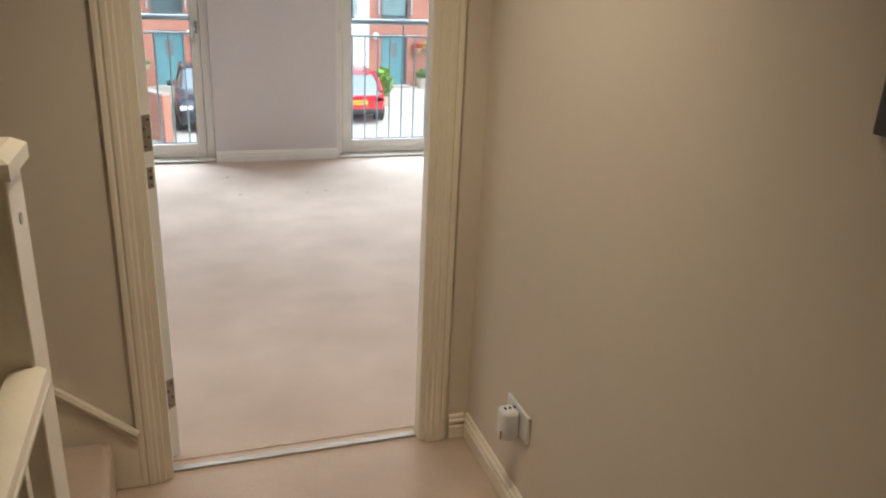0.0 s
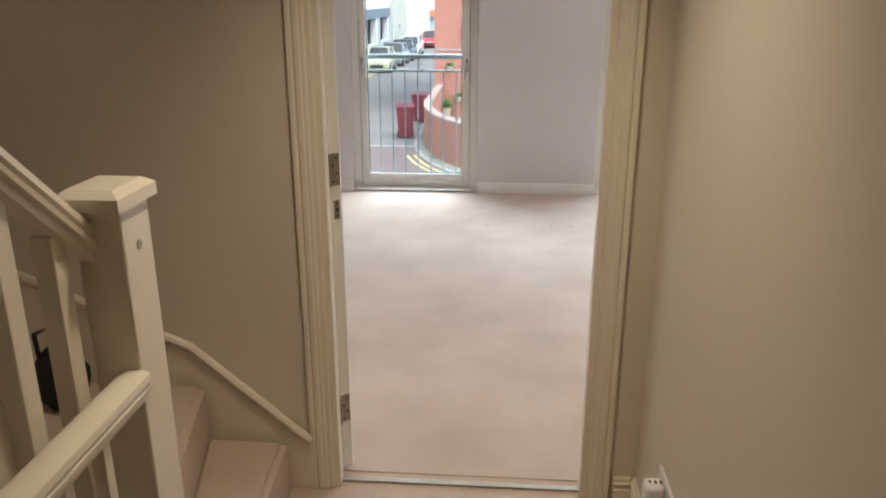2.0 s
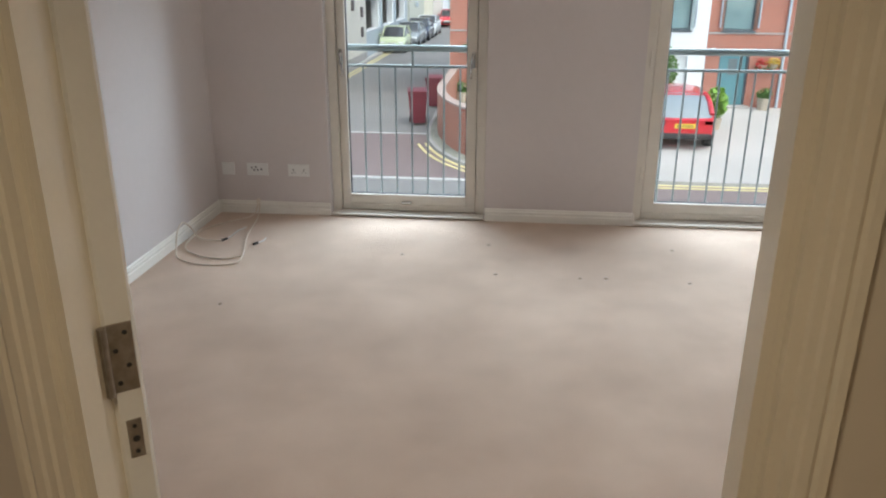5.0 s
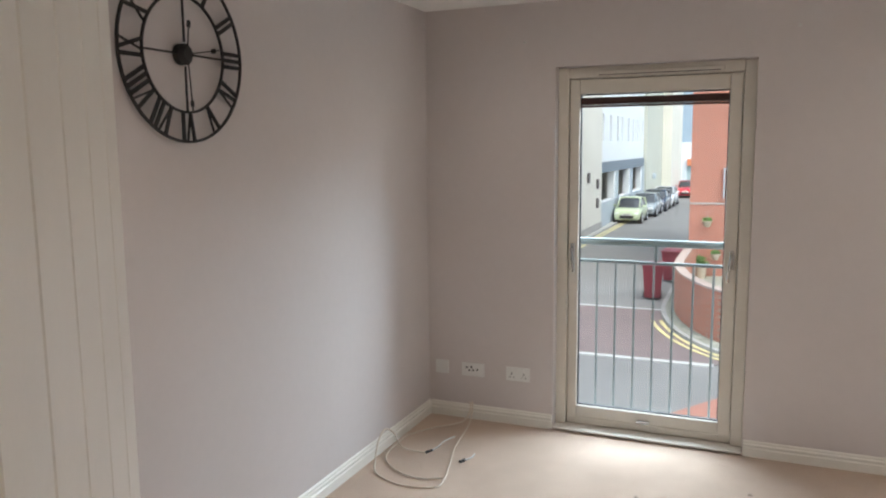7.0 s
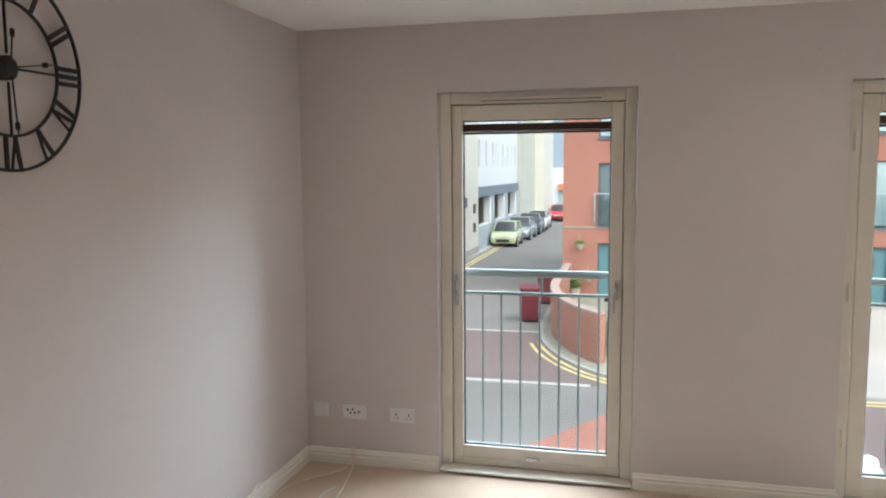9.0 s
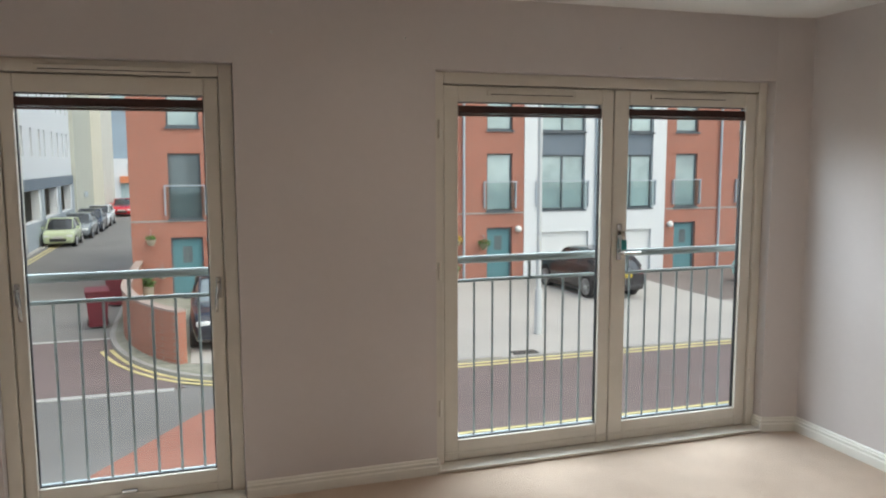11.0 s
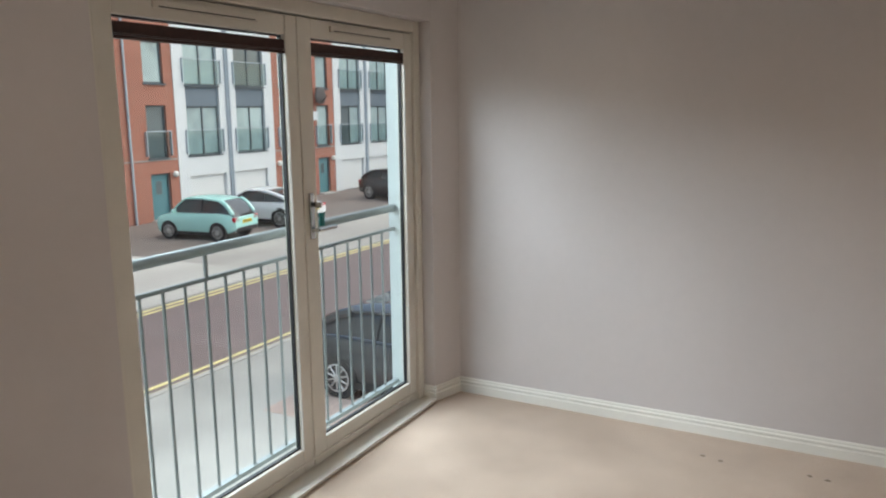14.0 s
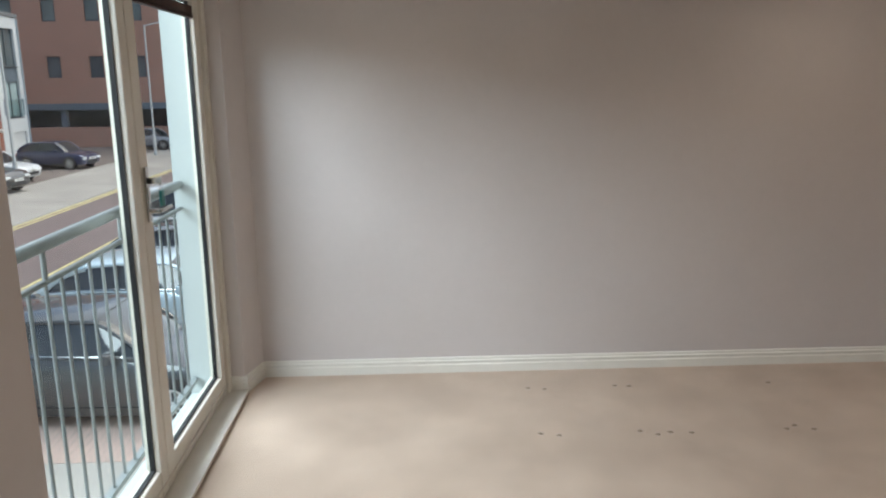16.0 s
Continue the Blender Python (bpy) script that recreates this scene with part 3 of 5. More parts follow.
plate_at(0.045, 0.13, 0.262, 0.345, "blank_plate", "blank white plastic wall plate")
media = plate_at(0.215, 0.36, 0.262, 0.345, "media_socket", "white plastic aerial and phone outlet plate")
for x, z in ((0.25, 0.315), (0.265, 0.298), (0.278, 0.318), (0.29, 0.3), (0.315, 0.305), (0.34, 0.305)):
    part("outlet", tube(bmesh.new(), (x, WALL_Y - 0.0105, z), (x, WALL_Y - 0.0085, z), 0.0065, 10), DARK_HOLE if x < 0.33 else PLASTIC, media)
twin = plate_at(0.495, 0.64, 0.262, 0.345, "double_socket", "white plastic double power socket")
for cx in (0.531, 0.604):
    for dx, dz, w, h in ((0, 0.006, 0.003, 0.006), (-0.011, -0.014, 0.0045, 0.002), (0.011, -0.014, 0.0045, 0.002)):
        part("pin_hole", boxes((cx + dx - w, cx + dx + w, WALL_Y - 0.0095, WALL_Y - 0.0085, 0.3 + dz - h, 0.3 + dz + h)), DARK_HOLE, twin)
    part("rocker", soft_box(cx - 0.006, cx + 0.006, WALL_Y - 0.013, WALL_Y - 0.0085, 0.319, 0.334, 0.0015), PLASTIC, twin)

hs = thing("wall_socket", "white plastic power socket on the landing wall", "socket")
part("faceplate", soft_box(HALL_R - 0.01, HALL_R - 0.0005, -4.45, -4.305, 0.27, 0.355, 0.003), PLASTIC, hs)
plug = thing("plug_in_adaptor", "white plug-in adaptor pushed into the socket", "adaptor")
bm = soft_box(HALL_R - 0.062, HALL_R - 0.0105, -4.405, -4.35, 0.255, 0.35, 0.014, 4)
part("body", bm, PLASTIC, plug, smooth=True)
for k in range(3):
    part("slot", soft_box(HALL_R - 0.05 + 0.014 * k, HALL_R - 0.044 + 0.014 * k, -4.383, -4.37, 0.349, 0.3515, 0.001), DARK_HOLE, plug)
part("lamp", soft_box(HALL_R - 0.0635, HALL_R - 0.061, -4.395, -4.388, 0.262, 0.288, 0.001), material("red_plastic", (0.35, 0.02, 0.02), 0.4), plug, "red indicator strip")
sw = thing("light_switch", "brushed dark metal light switch on the landing wall", "light switch")
part("faceplate", soft_box(HALL_R - 0.009, HALL_R - 0.0005, -5.415, -5.325, 1.325, 1.41, 0.003), material("dark_brushed_metal", (0.12, 0.12, 0.125), 0.4, metal=0.7, vary=0.15, scale=80), sw)
part("rocker", soft_box(HALL_R - 0.014, HALL_R - 0.008, -5.377, -5.363, 1.355, 1.38, 0.002), PLASTIC, sw)

clock = thing("wall_clock", "large black metal skeleton clock with roman numerals", "clock", at=(0.0, -1.985, 1.945))
CR, CI, CX = 0.295, 0.195, 0.024


def ring(r, w, d):
    bm = bmesh.new()
    n = 64
    v = [[bm.verts.new((x, rr * math.sin(2 * math.pi * k / n), rr * math.cos(2 * math.pi * k / n))) for x, rr in ((CX - d, r - w), (CX - d, r + w), (CX + d, r + w), (CX + d, r - w))] for k in range(n)]
    for k in range(n):
        for q in range(4):
            bm.faces.new((v[k][q], v[k][(q + 1) % 4], v[(k + 1) % n][(q + 1) % 4], v[(k + 1) % n][q]))
    return bm


part("rim", ring(CR, 0.0044, 0.004), BLACK_IRON, clock, smooth=True)
part("inner_ring", ring(CI, 0.0038, 0.004), BLACK_IRON, clock, smooth=True)


def stroke(a, b, half, turn, d=0.003):
    """A bar of a numeral between two points (across, out from the centre), turned to its hour."""
    (s0, r0), (s1, r1) = a, b
    bm = bmesh.new()
    dx, dy = s1 - s0, r1 - r0
    ln = math.hypot(dx, dy)
    px, py = -dy / ln * half, dx / ln * half
    quad = ((s0 + px, r0 + py), (s0 - px, r0 - py), (s1 - px, r1 - py), (s1 + px, r1 + py))
    c, s = math.cos(turn), math.sin(turn)
    for x in (CX - d, CX + d):
        for q, w in quad:
            bm.verts.new((x, q * c + w * s, w * c - q * s))
    bm.verts.ensure_lookup_table()
    v = bm.verts
    bm.faces.new([v[k] for k in range(4)])
    bm.faces.new([v[k] for k in (7, 6, 5, 4)])
    for k in range(4):
        bm.faces.new((v[k], v[4 + k], v[4 + (k + 1) % 4], v[(k + 1) % 4]))
    return bm


NUMERALS = ("XII", "I", "II", "III", "IV", "V", "VI", "VII", "VIII", "IX", "X", "XI")
for hour, text in enumerate(NUMERALS):
    turn = 2 * math.pi * hour / 12
    widths = [{"I": 0.023, "V": 0.047, "X": 0.047}[c] for c in text]
    pos = -sum(widths) / 2
    numeral = None
    for c, w in zip(text, widths):
        m0, l0, r0 = pos + w / 2, pos + 0.006, pos + w - 0.006
        lines = {"I": [((m0, CI), (m0, CR), 0.0068)], "V": [((m0, CI), (l0, CR), 0.0062), ((m0, CI), (r0, CR), 0.003)], "X": [((r0, CI), (l0, CR), 0.0062), ((l0, CI), (r0, CR), 0.003)]}[c]
        for a, b, h in lines:
            piece = part("numeral" if numeral is None else "stroke", stroke(a, b, h, turn), BLACK_IRON, clock if numeral is None else numeral)
            numeral = numeral or piece
        pos += w
for turn in (0, 90, 180, 270):
    part("spoke", stroke((0, 0.04), (0, CI), 0.003, radians(turn)), BLACK_IRON, clock)
bm = tube(bmesh.new(), (0.002, 0, 0), (CX + 0.004, 0, 0), 0.036, 28)
tube(bm, (CX + 0.004, 0, 0), (CX + 0.016, 0, 0), 0.036, 28, 0.022)
part("hub", bm, BLACK_IRON, clock, smooth=True)
for turn, far, head in ((7, 0.115, 0.09), (80, 0.165, 0.125), (176, 0.19, 0.155)):
    hand = part("hand", stroke((0, 0), (0, far), 0.002, radians(turn), 0.0015), BLACK_IRON, clock)
    hand.location.x = 0.012
    tip = part("pointer", stroke((0, head), (0, head + 0.022), 0.008, radians(turn), 0.0015), BLACK_IRON, hand)


def curve_points(pts, z=0.005, n=6):
    """A smooth line on the floor through the given points."""
    p = [Vector((x, y, z)) if len(q) == 2 else Vector(q) for q in pts for x, y in [q[:2]]]
    out = []
    for i in range(len(p) - 1):
        a, b, c, d = p[max(0, i - 1)], p[i], p[i + 1], p[min(len(p) - 1, i + 2)]
        for k in range(n):
            t = k / n
            out.append(0.5 * ((2 * b) + (c - a) * t + (2 * a - 5 * b + 4 * c - d) * t * t + (3 * b - a - 3 * c + d) * t ** 3))
    return out + [p[-1]]


cable = thing("aerial_cable", "off-white aerial cable looped loosely on the carpet", "cable")
part("lead", sweep(curve_points([(0.29, 0.036, 0.11), (0.29, 0.03, 0.05), (0.3, -0.04), (0.33, -0.21), (0.36, -0.42), (0.42, -0.64), (0.46, -0.8), (0.46, -0.9), (0.36, -0.94), (0.23, -0.93), (0.11, -0.86), (0.06, -0.77, 0.03), (0.035, -0.68, 0.1), (0.035, -0.6, 0.13), (0.05, -0.53, 0.08), (0.11, -0.55, 0.02), (0.24, -0.54)]), 0.0045), CABLE, cable, smooth=True)
part("lead", sweep(curve_points([(0.275, 0.036, 0.105), (0.275, 0.03, 0.05), (0.25, -0.04), (0.13, -0.19), (0.05, -0.33), (0.04, -0.45), (0.05, -0.6), (0.1, -0.72), (0.25, -0.83, 0.007), (0.38, -0.84, 0.007), (0.45, -0.81, 0.012)]), 0.0045), CABLE, cable, smooth=True)
part("plug", tube(bmesh.new(), (0.24, -0.54, 0.006), (0.26, -0.5, 0.007), 0.007), RUBBER, cable, "dark plug", smooth=True)
part("tip", sweep(curve_points([(0.26, -0.5), (0.27, -0.42), (0.27, -0.35), (0.3, -0.27)]), 0.004), PLASTIC, cable, smooth=True)
tail = thing("cable_end", "short cut end of white cable on the carpet", "cable")
part("plug", tube(bmesh.new(), (0.455, -0.585, 0.006), (0.47, -0.555, 0.007), 0.008), RUBBER, tail, "dark plug", smooth=True)
part("tip", sweep(curve_points([(0.47, -0.555), (0.49, -0.51), (0.49, -0.46)]), 0.004), PLASTIC, tail, smooth=True)

# dents and scuffs that furniture left in the carpet
bm = bmesh.new()
DENTS = ((1.85, -0.43), (1.91, -0.9), (2.36, -0.91), (2.5, -0.9), (2.93, -0.41), (2.93, -0.92), (0.58, -1.44), (1.36, -0.65), (4.72, -1.39), (4.7, -1.47), (4.72, -1.84), (4.71, -1.91),
         (4.2, -1.37), (4.18, -1.45), (4.2, -1.82), (4.16, -1.89), (4.18, -1.95), (4.17, -2.04), (4.18, -2.48), (4.21, -2.53), (4.17, -2.6), (4.71, -2.64))
for x, y in DENTS:
    c = [bm.verts.new((x + (0.007 + 0.007 * random.random()) * math.cos(q), y + (0.008 + 0.009 * random.random()) * math.sin(q), 0.0025)) for q in (2 * math.pi * k / 9 for k in range(9))]
    bm.faces.new(c)
solid("carpet_marks", bm, material("pressed_carpet_pile", (0.30, 0.225, 0.165), 0.95, vary=0.3, scale=90), "small dark dents pressed into the carpet", "carpet marks", kind="stuff")

# screw plugs of old curtain poles
for x in (0.6, 1.975, 2.6, 3.76):
    s = thing("screw_plug", "small white screw plug in the wall above a window", "screw plug", "screw plugs")
    part("collar", tube(bmesh.new(), (x, WALL_Y - 0.004, 2.19), (x, WALL_Y, 2.19), 0.007), PLASTIC, s, smooth=True)
    part("screw", tube(bmesh.new(), (x, WALL_Y - 0.012, 2.19), (x, WALL_Y - 0.004, 2.19), 0.0035), CHROME, s, smooth=True)

BULB = material("warm_lamp_lens", (1.0, 0.86, 0.66), 0.4, emission=12.0)


def downlight(x, y, energy, color=(1.0, 0.86, 0.72), spot=150):
    d = thing("downlight", "round white recessed ceiling downlight, switched on", "downlight", "ceiling downlights")
    bm = bmesh.new()
    n = 32
    v = [[bm.verts.new((x + r * math.cos(2 * math.pi * k / n), y + r * math.sin(2 * math.pi * k / n), CEIL_Z - h)) for r, h in ((0.03, 0.0005), (0.032, 0.004), (0.043, 0.005), (0.046, 0.0005))] for k in range(n)]
    for k in range(n):
        for q in range(3):
            bm.faces.new((v[k][q], v[k][q + 1], v[(k + 1) % n][q + 1], v[(k + 1) % n][q]))
    part("bezel", bm, PLASTIC, d, smooth=True)
    part("lens", tube(bmesh.new(), (x, y, CEIL_Z - 0.003), (x, y, CEIL_Z - 0.0005), 0.03, 24), BULB, d)
    lamp("downlight_lamp", "SPOT", look((x, y, CEIL_Z - 0.03), (x, y + 0.001, 0)), energy, color, spot=spot, radius=0.05)


for x in (0.79, 2.5, 4.2):
    for y in (-0.69, -2.9):
        downlight(x, y, FRONT_LAMP if y > -1 else BACK_LAMP)
downlight(1.88, -4.62, HALL_LAMP, (1.0, 0.81, 0.56), spot=104)

# ---- outside: ground, roads and kerbs ----
G = -2.85
ASPHALT = material("worn_asphalt", (0.20, 0.195, 0.19), 0.9, vary=0.22, scale=0.5, fine=40, bump=0.3, bump_scale=120)
CONCRETE = material("pale_concrete_paving", (0.44, 0.42, 0.39), 0.9, vary=0.18, scale=0.45, fine=25, bump=0.2, bump_scale=90)
PAVERS = brick_material("brown_block_paving", (0.25, 0.185, 0.18), (0.21, 0.16, 0.155), (0.15, 0.13, 0.12), 0.2, 0.1, axis="z", vary=0.35)
RED_PAVERS = brick_material("red_block_paving", (0.50, 0.20, 0.14), (0.42, 0.17, 0.12), (0.30, 0.2, 0.16), 0.2, 0.1, axis="z", vary=0.35)
PAVE = material("grey_concrete_pavement", (0.31, 0.305, 0.29), 0.9, vary=0.28, scale=0.6, fine=22, bump=0.2, bump_scale=80, tint=(0.35, 0.34, 0.32))
KERB = material("pale_kerb_stone", (0.37, 0.36, 0.34), 0.85, vary=0.2, scale=2)
YELLOW = material("worn_yellow_road_paint", (0.66, 0.57, 0.28), 0.75, vary=0.25, scale=3, fine=60)
WHITE_LINE = material("worn_white_road_paint", (0.44, 0.44, 0.42), 0.75, vary=0.2, scale=3, fine=60)
MOSS = material("mossy_cobbles", (0.20, 0.21, 0.16), 0.95, vary=0.5, scale=5, fine=30, bump=0.6, bump_scale=30, tint=(0.30, 0.30, 0.25))


def flat(points, z, name, mat, label, category, kind="structure", thick=0.2):
    return solid(name, slab(points, z - thick, z), mat, label, category, kind=kind)


flat(((-500, -60), (500, -60), (500, 900), (-500, 900)), G - 0.03, "ground", ASPHALT, "worn grey asphalt ground", "ground", thick=0.5)
flat(((2.6, 7.65), (300, 7.65), (300, 12.0), (2.6, 12.0)), G - 0.012, "road", PAVERS, "brown block paved street", "road", thick=0.015)
flat(((-9, 12.1), (1.2, 12.1), (-0.6, 17.05), (-9, 17.05)), G - 0.016, "road_junction", PAVERS, "brown block paved raised junction", "road", thick=0.012)
flat(((0.15, 8.2), (1.5, 10.35), (2.58, 11.2), (2.58, 7.0), (-0.6, 7.0)), G - 0.006, "paving_corner", RED_PAVERS, "red block paved corner of the street", "pavement", thick=0.02)
PATCHED = material("patched_grey_paving", (0.33, 0.31, 0.29), 0.9, vary=0.3, scale=0.35, fine=18, bump=0.2, bump_scale=70, tint=(0.38, 0.36, 0.33))
BROWN_PAVING = brick_material("brown_forecourt_blocks", (0.27, 0.22, 0.20), (0.23, 0.19, 0.17), (0.19, 0.165, 0.15), 0.2, 0.1, axis="z", vary=0.45)
flat(((3.3, 12.1), (17.4, 12.1), (17.4, 23.0), (3.3, 23.0)), G + 0.02, "forecourt", CONCRETE, "pale concrete parking forecourt", "pavement")
flat(((17.4, 12.1), (300, 12.1), (300, 16.6), (17.4, 16.6)), G + 0.02, "forecourt_front", PATCHED, "patched grey paving along the street", "pavement")
flat(((17.4, 16.6), (300, 16.6), (300, 23.0), (17.4, 23.0)), G + 0.021, "forecourt_parking", BROWN_PAVING, "brown block paved parking by the houses", "pavement")
flat(((2.6, 0.38), (300, 0.38), (300, 7.5), (2.6, 7.5)), G + 0.03, "pavement", PAVE, "grey concrete pavement under the window", "pavement")
flat(((9.5, 2.2), (300, 2.2), (300, 5.6), (9.5, 5.6)), G + 0.036, "parking_bay", brick_material("pink_block_paving", (0.46, 0.34, 0.30), (0.41, 0.31, 0.28), (0.34, 0.28, 0.25), 0.2, 0.1, axis="z", vary=0.3), "pinkish block paved parking bays", "pavement", thick=0.03)
flat(((-60, 0.38), (-6.3, 0.38), (-6.3, 90), (-60, 90)), G + 0.03, "pavement_side", CONCRETE, "grey pavement beside the cream building", "pavement")


def arc(cx, cy, a, b, q0, q1, n=18):
    return [(cx + a * math.cos(radians(q0 + (q1 - q0) * k / n)), cy + b * math.sin(radians(q0 + (q1 - q0) * k / n))) for k in range(n + 1)]


def band(line, half, z0, z1, name, mat, label, category, kind="structure"):
    """A strip of even width along a line on the ground."""
    bm = bmesh.new()
    pts = [Vector((x, y, 0)) for x, y in line]
    prev = None
    for i, p in enumerate(pts):
        d = (pts[min(i + 1, len(pts) - 1)] - pts[max(i - 1, 0)]).normalized()
        s = Vector((-d.y, d.x, 0)) * half
        cur = [bm.verts.new((q.x, q.y, z)) for q in (p - s, p + s) for z in (z0, z1)]
        if prev:
            for a, b in ((0, 1), (1, 3), (3, 2), (2, 0)):
                bm.faces.new((prev[a], prev[b], cur[b], cur[a]))
        else:
            bm.faces.new(cur[:2] + cur[:1:-1])
        prev = cur
    bm.faces.new(prev[:2] + prev[:1:-1])
    return solid(name, bm, mat, label, category, kind=kind)


CORNER = [(-0.75, 40), (-0.75, 22)] + arc(2.8, 18.4, 3.5, 6.25, 180, 268, 20) + [(3.3, 12.13), (8, 12.12)]
# the raised corner pavement behind the kerb
flat(tuple(CORNER[1:-1] + [(3.3, 23), (-0.6, 23)]), G + 0.05, "pavement_corner", MOSS, "mossy cobbled corner pavement", "pavement")
flat(((1.3, 13.7), (3.3, 13.0), (3.3, 22.9), (1.3, 22.9)), G + 0.056, "driveway", CONCRETE, "pale concrete driveway beside the garden wall", "pavement", thick=0.03)
band(CORNER, 0.06, G - 0.1, G + 0.07, "kerb", KERB, "pale curved kerb of the corner", "kerb")
band([(8, 12.12), (300, 12.12)], 0.06, G - 0.1, G + 0.04, "kerb", KERB, "pale straight kerb of the forecourt", "kerb")
band([(2.6, 7.56), (300, 7.56)], 0.06, G - 0.1, G + 0.05, "kerb", KERB, "pale straight kerb of the pavement", "kerb")
band([(-6.2, 12), (-6.2, 90)], 0.07, G - 0.1, G + 0.06, "kerb", KERB, "pale kerb along the side street", "kerb")
for off in (0.14, 0.36):
    line = arc(2.8, 18.4, 3.5 + off, 6.25 + off, 204, 268, 16) + [(3.3, 12.13 - off), (120, 12.13 - off)]
    band(line, 0.045, G - 0.011, G - 0.002, "road_line", YELLOW, "worn yellow no-parking line on the road", "road line")
    band([(3, 7.56 + off), (120, 7.56 + off)], 0.045, G - 0.011, G - 0.002, "road_line", YELLOW, "worn yellow no-parking line on the road", "road line")
    band([(-6.1 + off, 14), (-6.1 + off, 80)], 0.05, G - 0.029, G - 0.02, "road_line", YELLOW, "worn yellow no-parking line on the road", "road line")
band([(-9, 12.0), (1.0, 12.0)], 0.09, G - 0.026, G - 0.004, "road_line", WHITE_LINE, "pale stone edging across the junction", "road line")
band([(-9, 17.12), (-0.4, 17.12)], 0.07, G - 0.026, G - 0.004, "road_line", WHITE_LINE, "pale stone edging across the junction", "road line")
for k in range(3):
    band([(-5.2, 19 + 3.2 * k), (-5.2, 20.4 + 3.2 * k)], 0.07, G - 0.029, G - 0.021, "road_line", WHITE_LINE, "short white dash on the road", "road line")
DRAIN = material("dark_iron_drain", (0.09, 0.085, 0.08), 0.7, metal=0.4, vary=0.3, scale=10)
for x, y in ((8.2, 7.25), (8.7, 12.4), (11.5, 5.9), (13.2, 6.3)):
    d = thing("drain_cover", "dark iron drain cover in the paving", "drain cover", "drain covers")
    part("frame", boxes((x - 0.3, x + 0.3, y - 0.16, y + 0.16, G + 0.0, G + 0.036)), DRAIN, d)
    for k in range(6):
        part("bar", boxes((x - 0.26 + 0.09 * k, x - 0.21 + 0.09 * k, y - 0.13, y + 0.13, G + 0.036, G + 0.044)), DRAIN, d)


# ---- the terrace across the street ----
BRICK = brick_material("red_brickwork", (0.50, 0.18, 0.122), (0.435, 0.152, 0.10), (0.42, 0.27, 0.21), axis="xy", vary=0.3)
RENDER = material("white_render", (0.70, 0.73, 0.745), 0.9, vary=0.05, scale=0.7, fine=30, bump=0.1, bump_scale=60)
GREY_FRAME = material("dark_grey_window_frames", (0.10, 0.12, 0.135), 0.5, vary=0.12)
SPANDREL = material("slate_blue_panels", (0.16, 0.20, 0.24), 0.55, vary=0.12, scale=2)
# opaque grey-green panes, coloured light for the sky they would mirror
HOUSE_GLASS = material("sky_toned_house_glass", (0.30, 0.40, 0.42), 0.08, vary=0.35, scale=0.5, fine=3.0, coat=0.5, tint=(0.44, 0.55, 0.55))
DARK_GLASS = material("dark_house_glass", (0.13, 0.16, 0.17), 0.08, vary=0.5, scale=0.6, coat=0.5)
DOOR_BLUE = material("teal_painted_door", (0.10, 0.24, 0.27), 0.45, vary=0.12)
GARAGE = material("white_garage_door", (0.74, 0.76, 0.76), 0.5, vary=0.06)
PIPE = material("grey_downpipe", (0.40, 0.46, 0.51), 0.5, vary=0.12)
RAIL_GLASS = glass_material("balcony_glass", (0.90, 0.94, 0.94))
ROOF = material("grey_metal_roof", (0.22, 0.23, 0.24), 0.6, vary=0.1)
CURTAIN = material("pale_curtain", (0.62, 0.66, 0.64), 0.9, vary=0.2, scale=3)
LAMP_SHELL = material("white_lamp_bowl", (0.8, 0.8, 0.76), 0.4)
FY = 23.0


def wall_with_holes(x0, x1, z0, z1, holes, y0, y1):
    """A wall cut by rectangular openings, as boxes round them."""
    bm = bmesh.new()
    xs = sorted({x0, x1, *(h[0] for h in holes), *(h[1] for h in holes)})
    for a, b in zip(xs, xs[1:]):
        cuts = sorted((h[2], h[3]) for h in holes if h[0] <= a + 1e-6 and h[1] >= b - 1e-6)
        z = z0
        for c, d in cuts:
            if c > z:
                box(bm, a, b, y0, y1, z, c)
            z = d
        if z1 > z:
            box(bm, a, b, y0, y1, z, z1)
    return bm


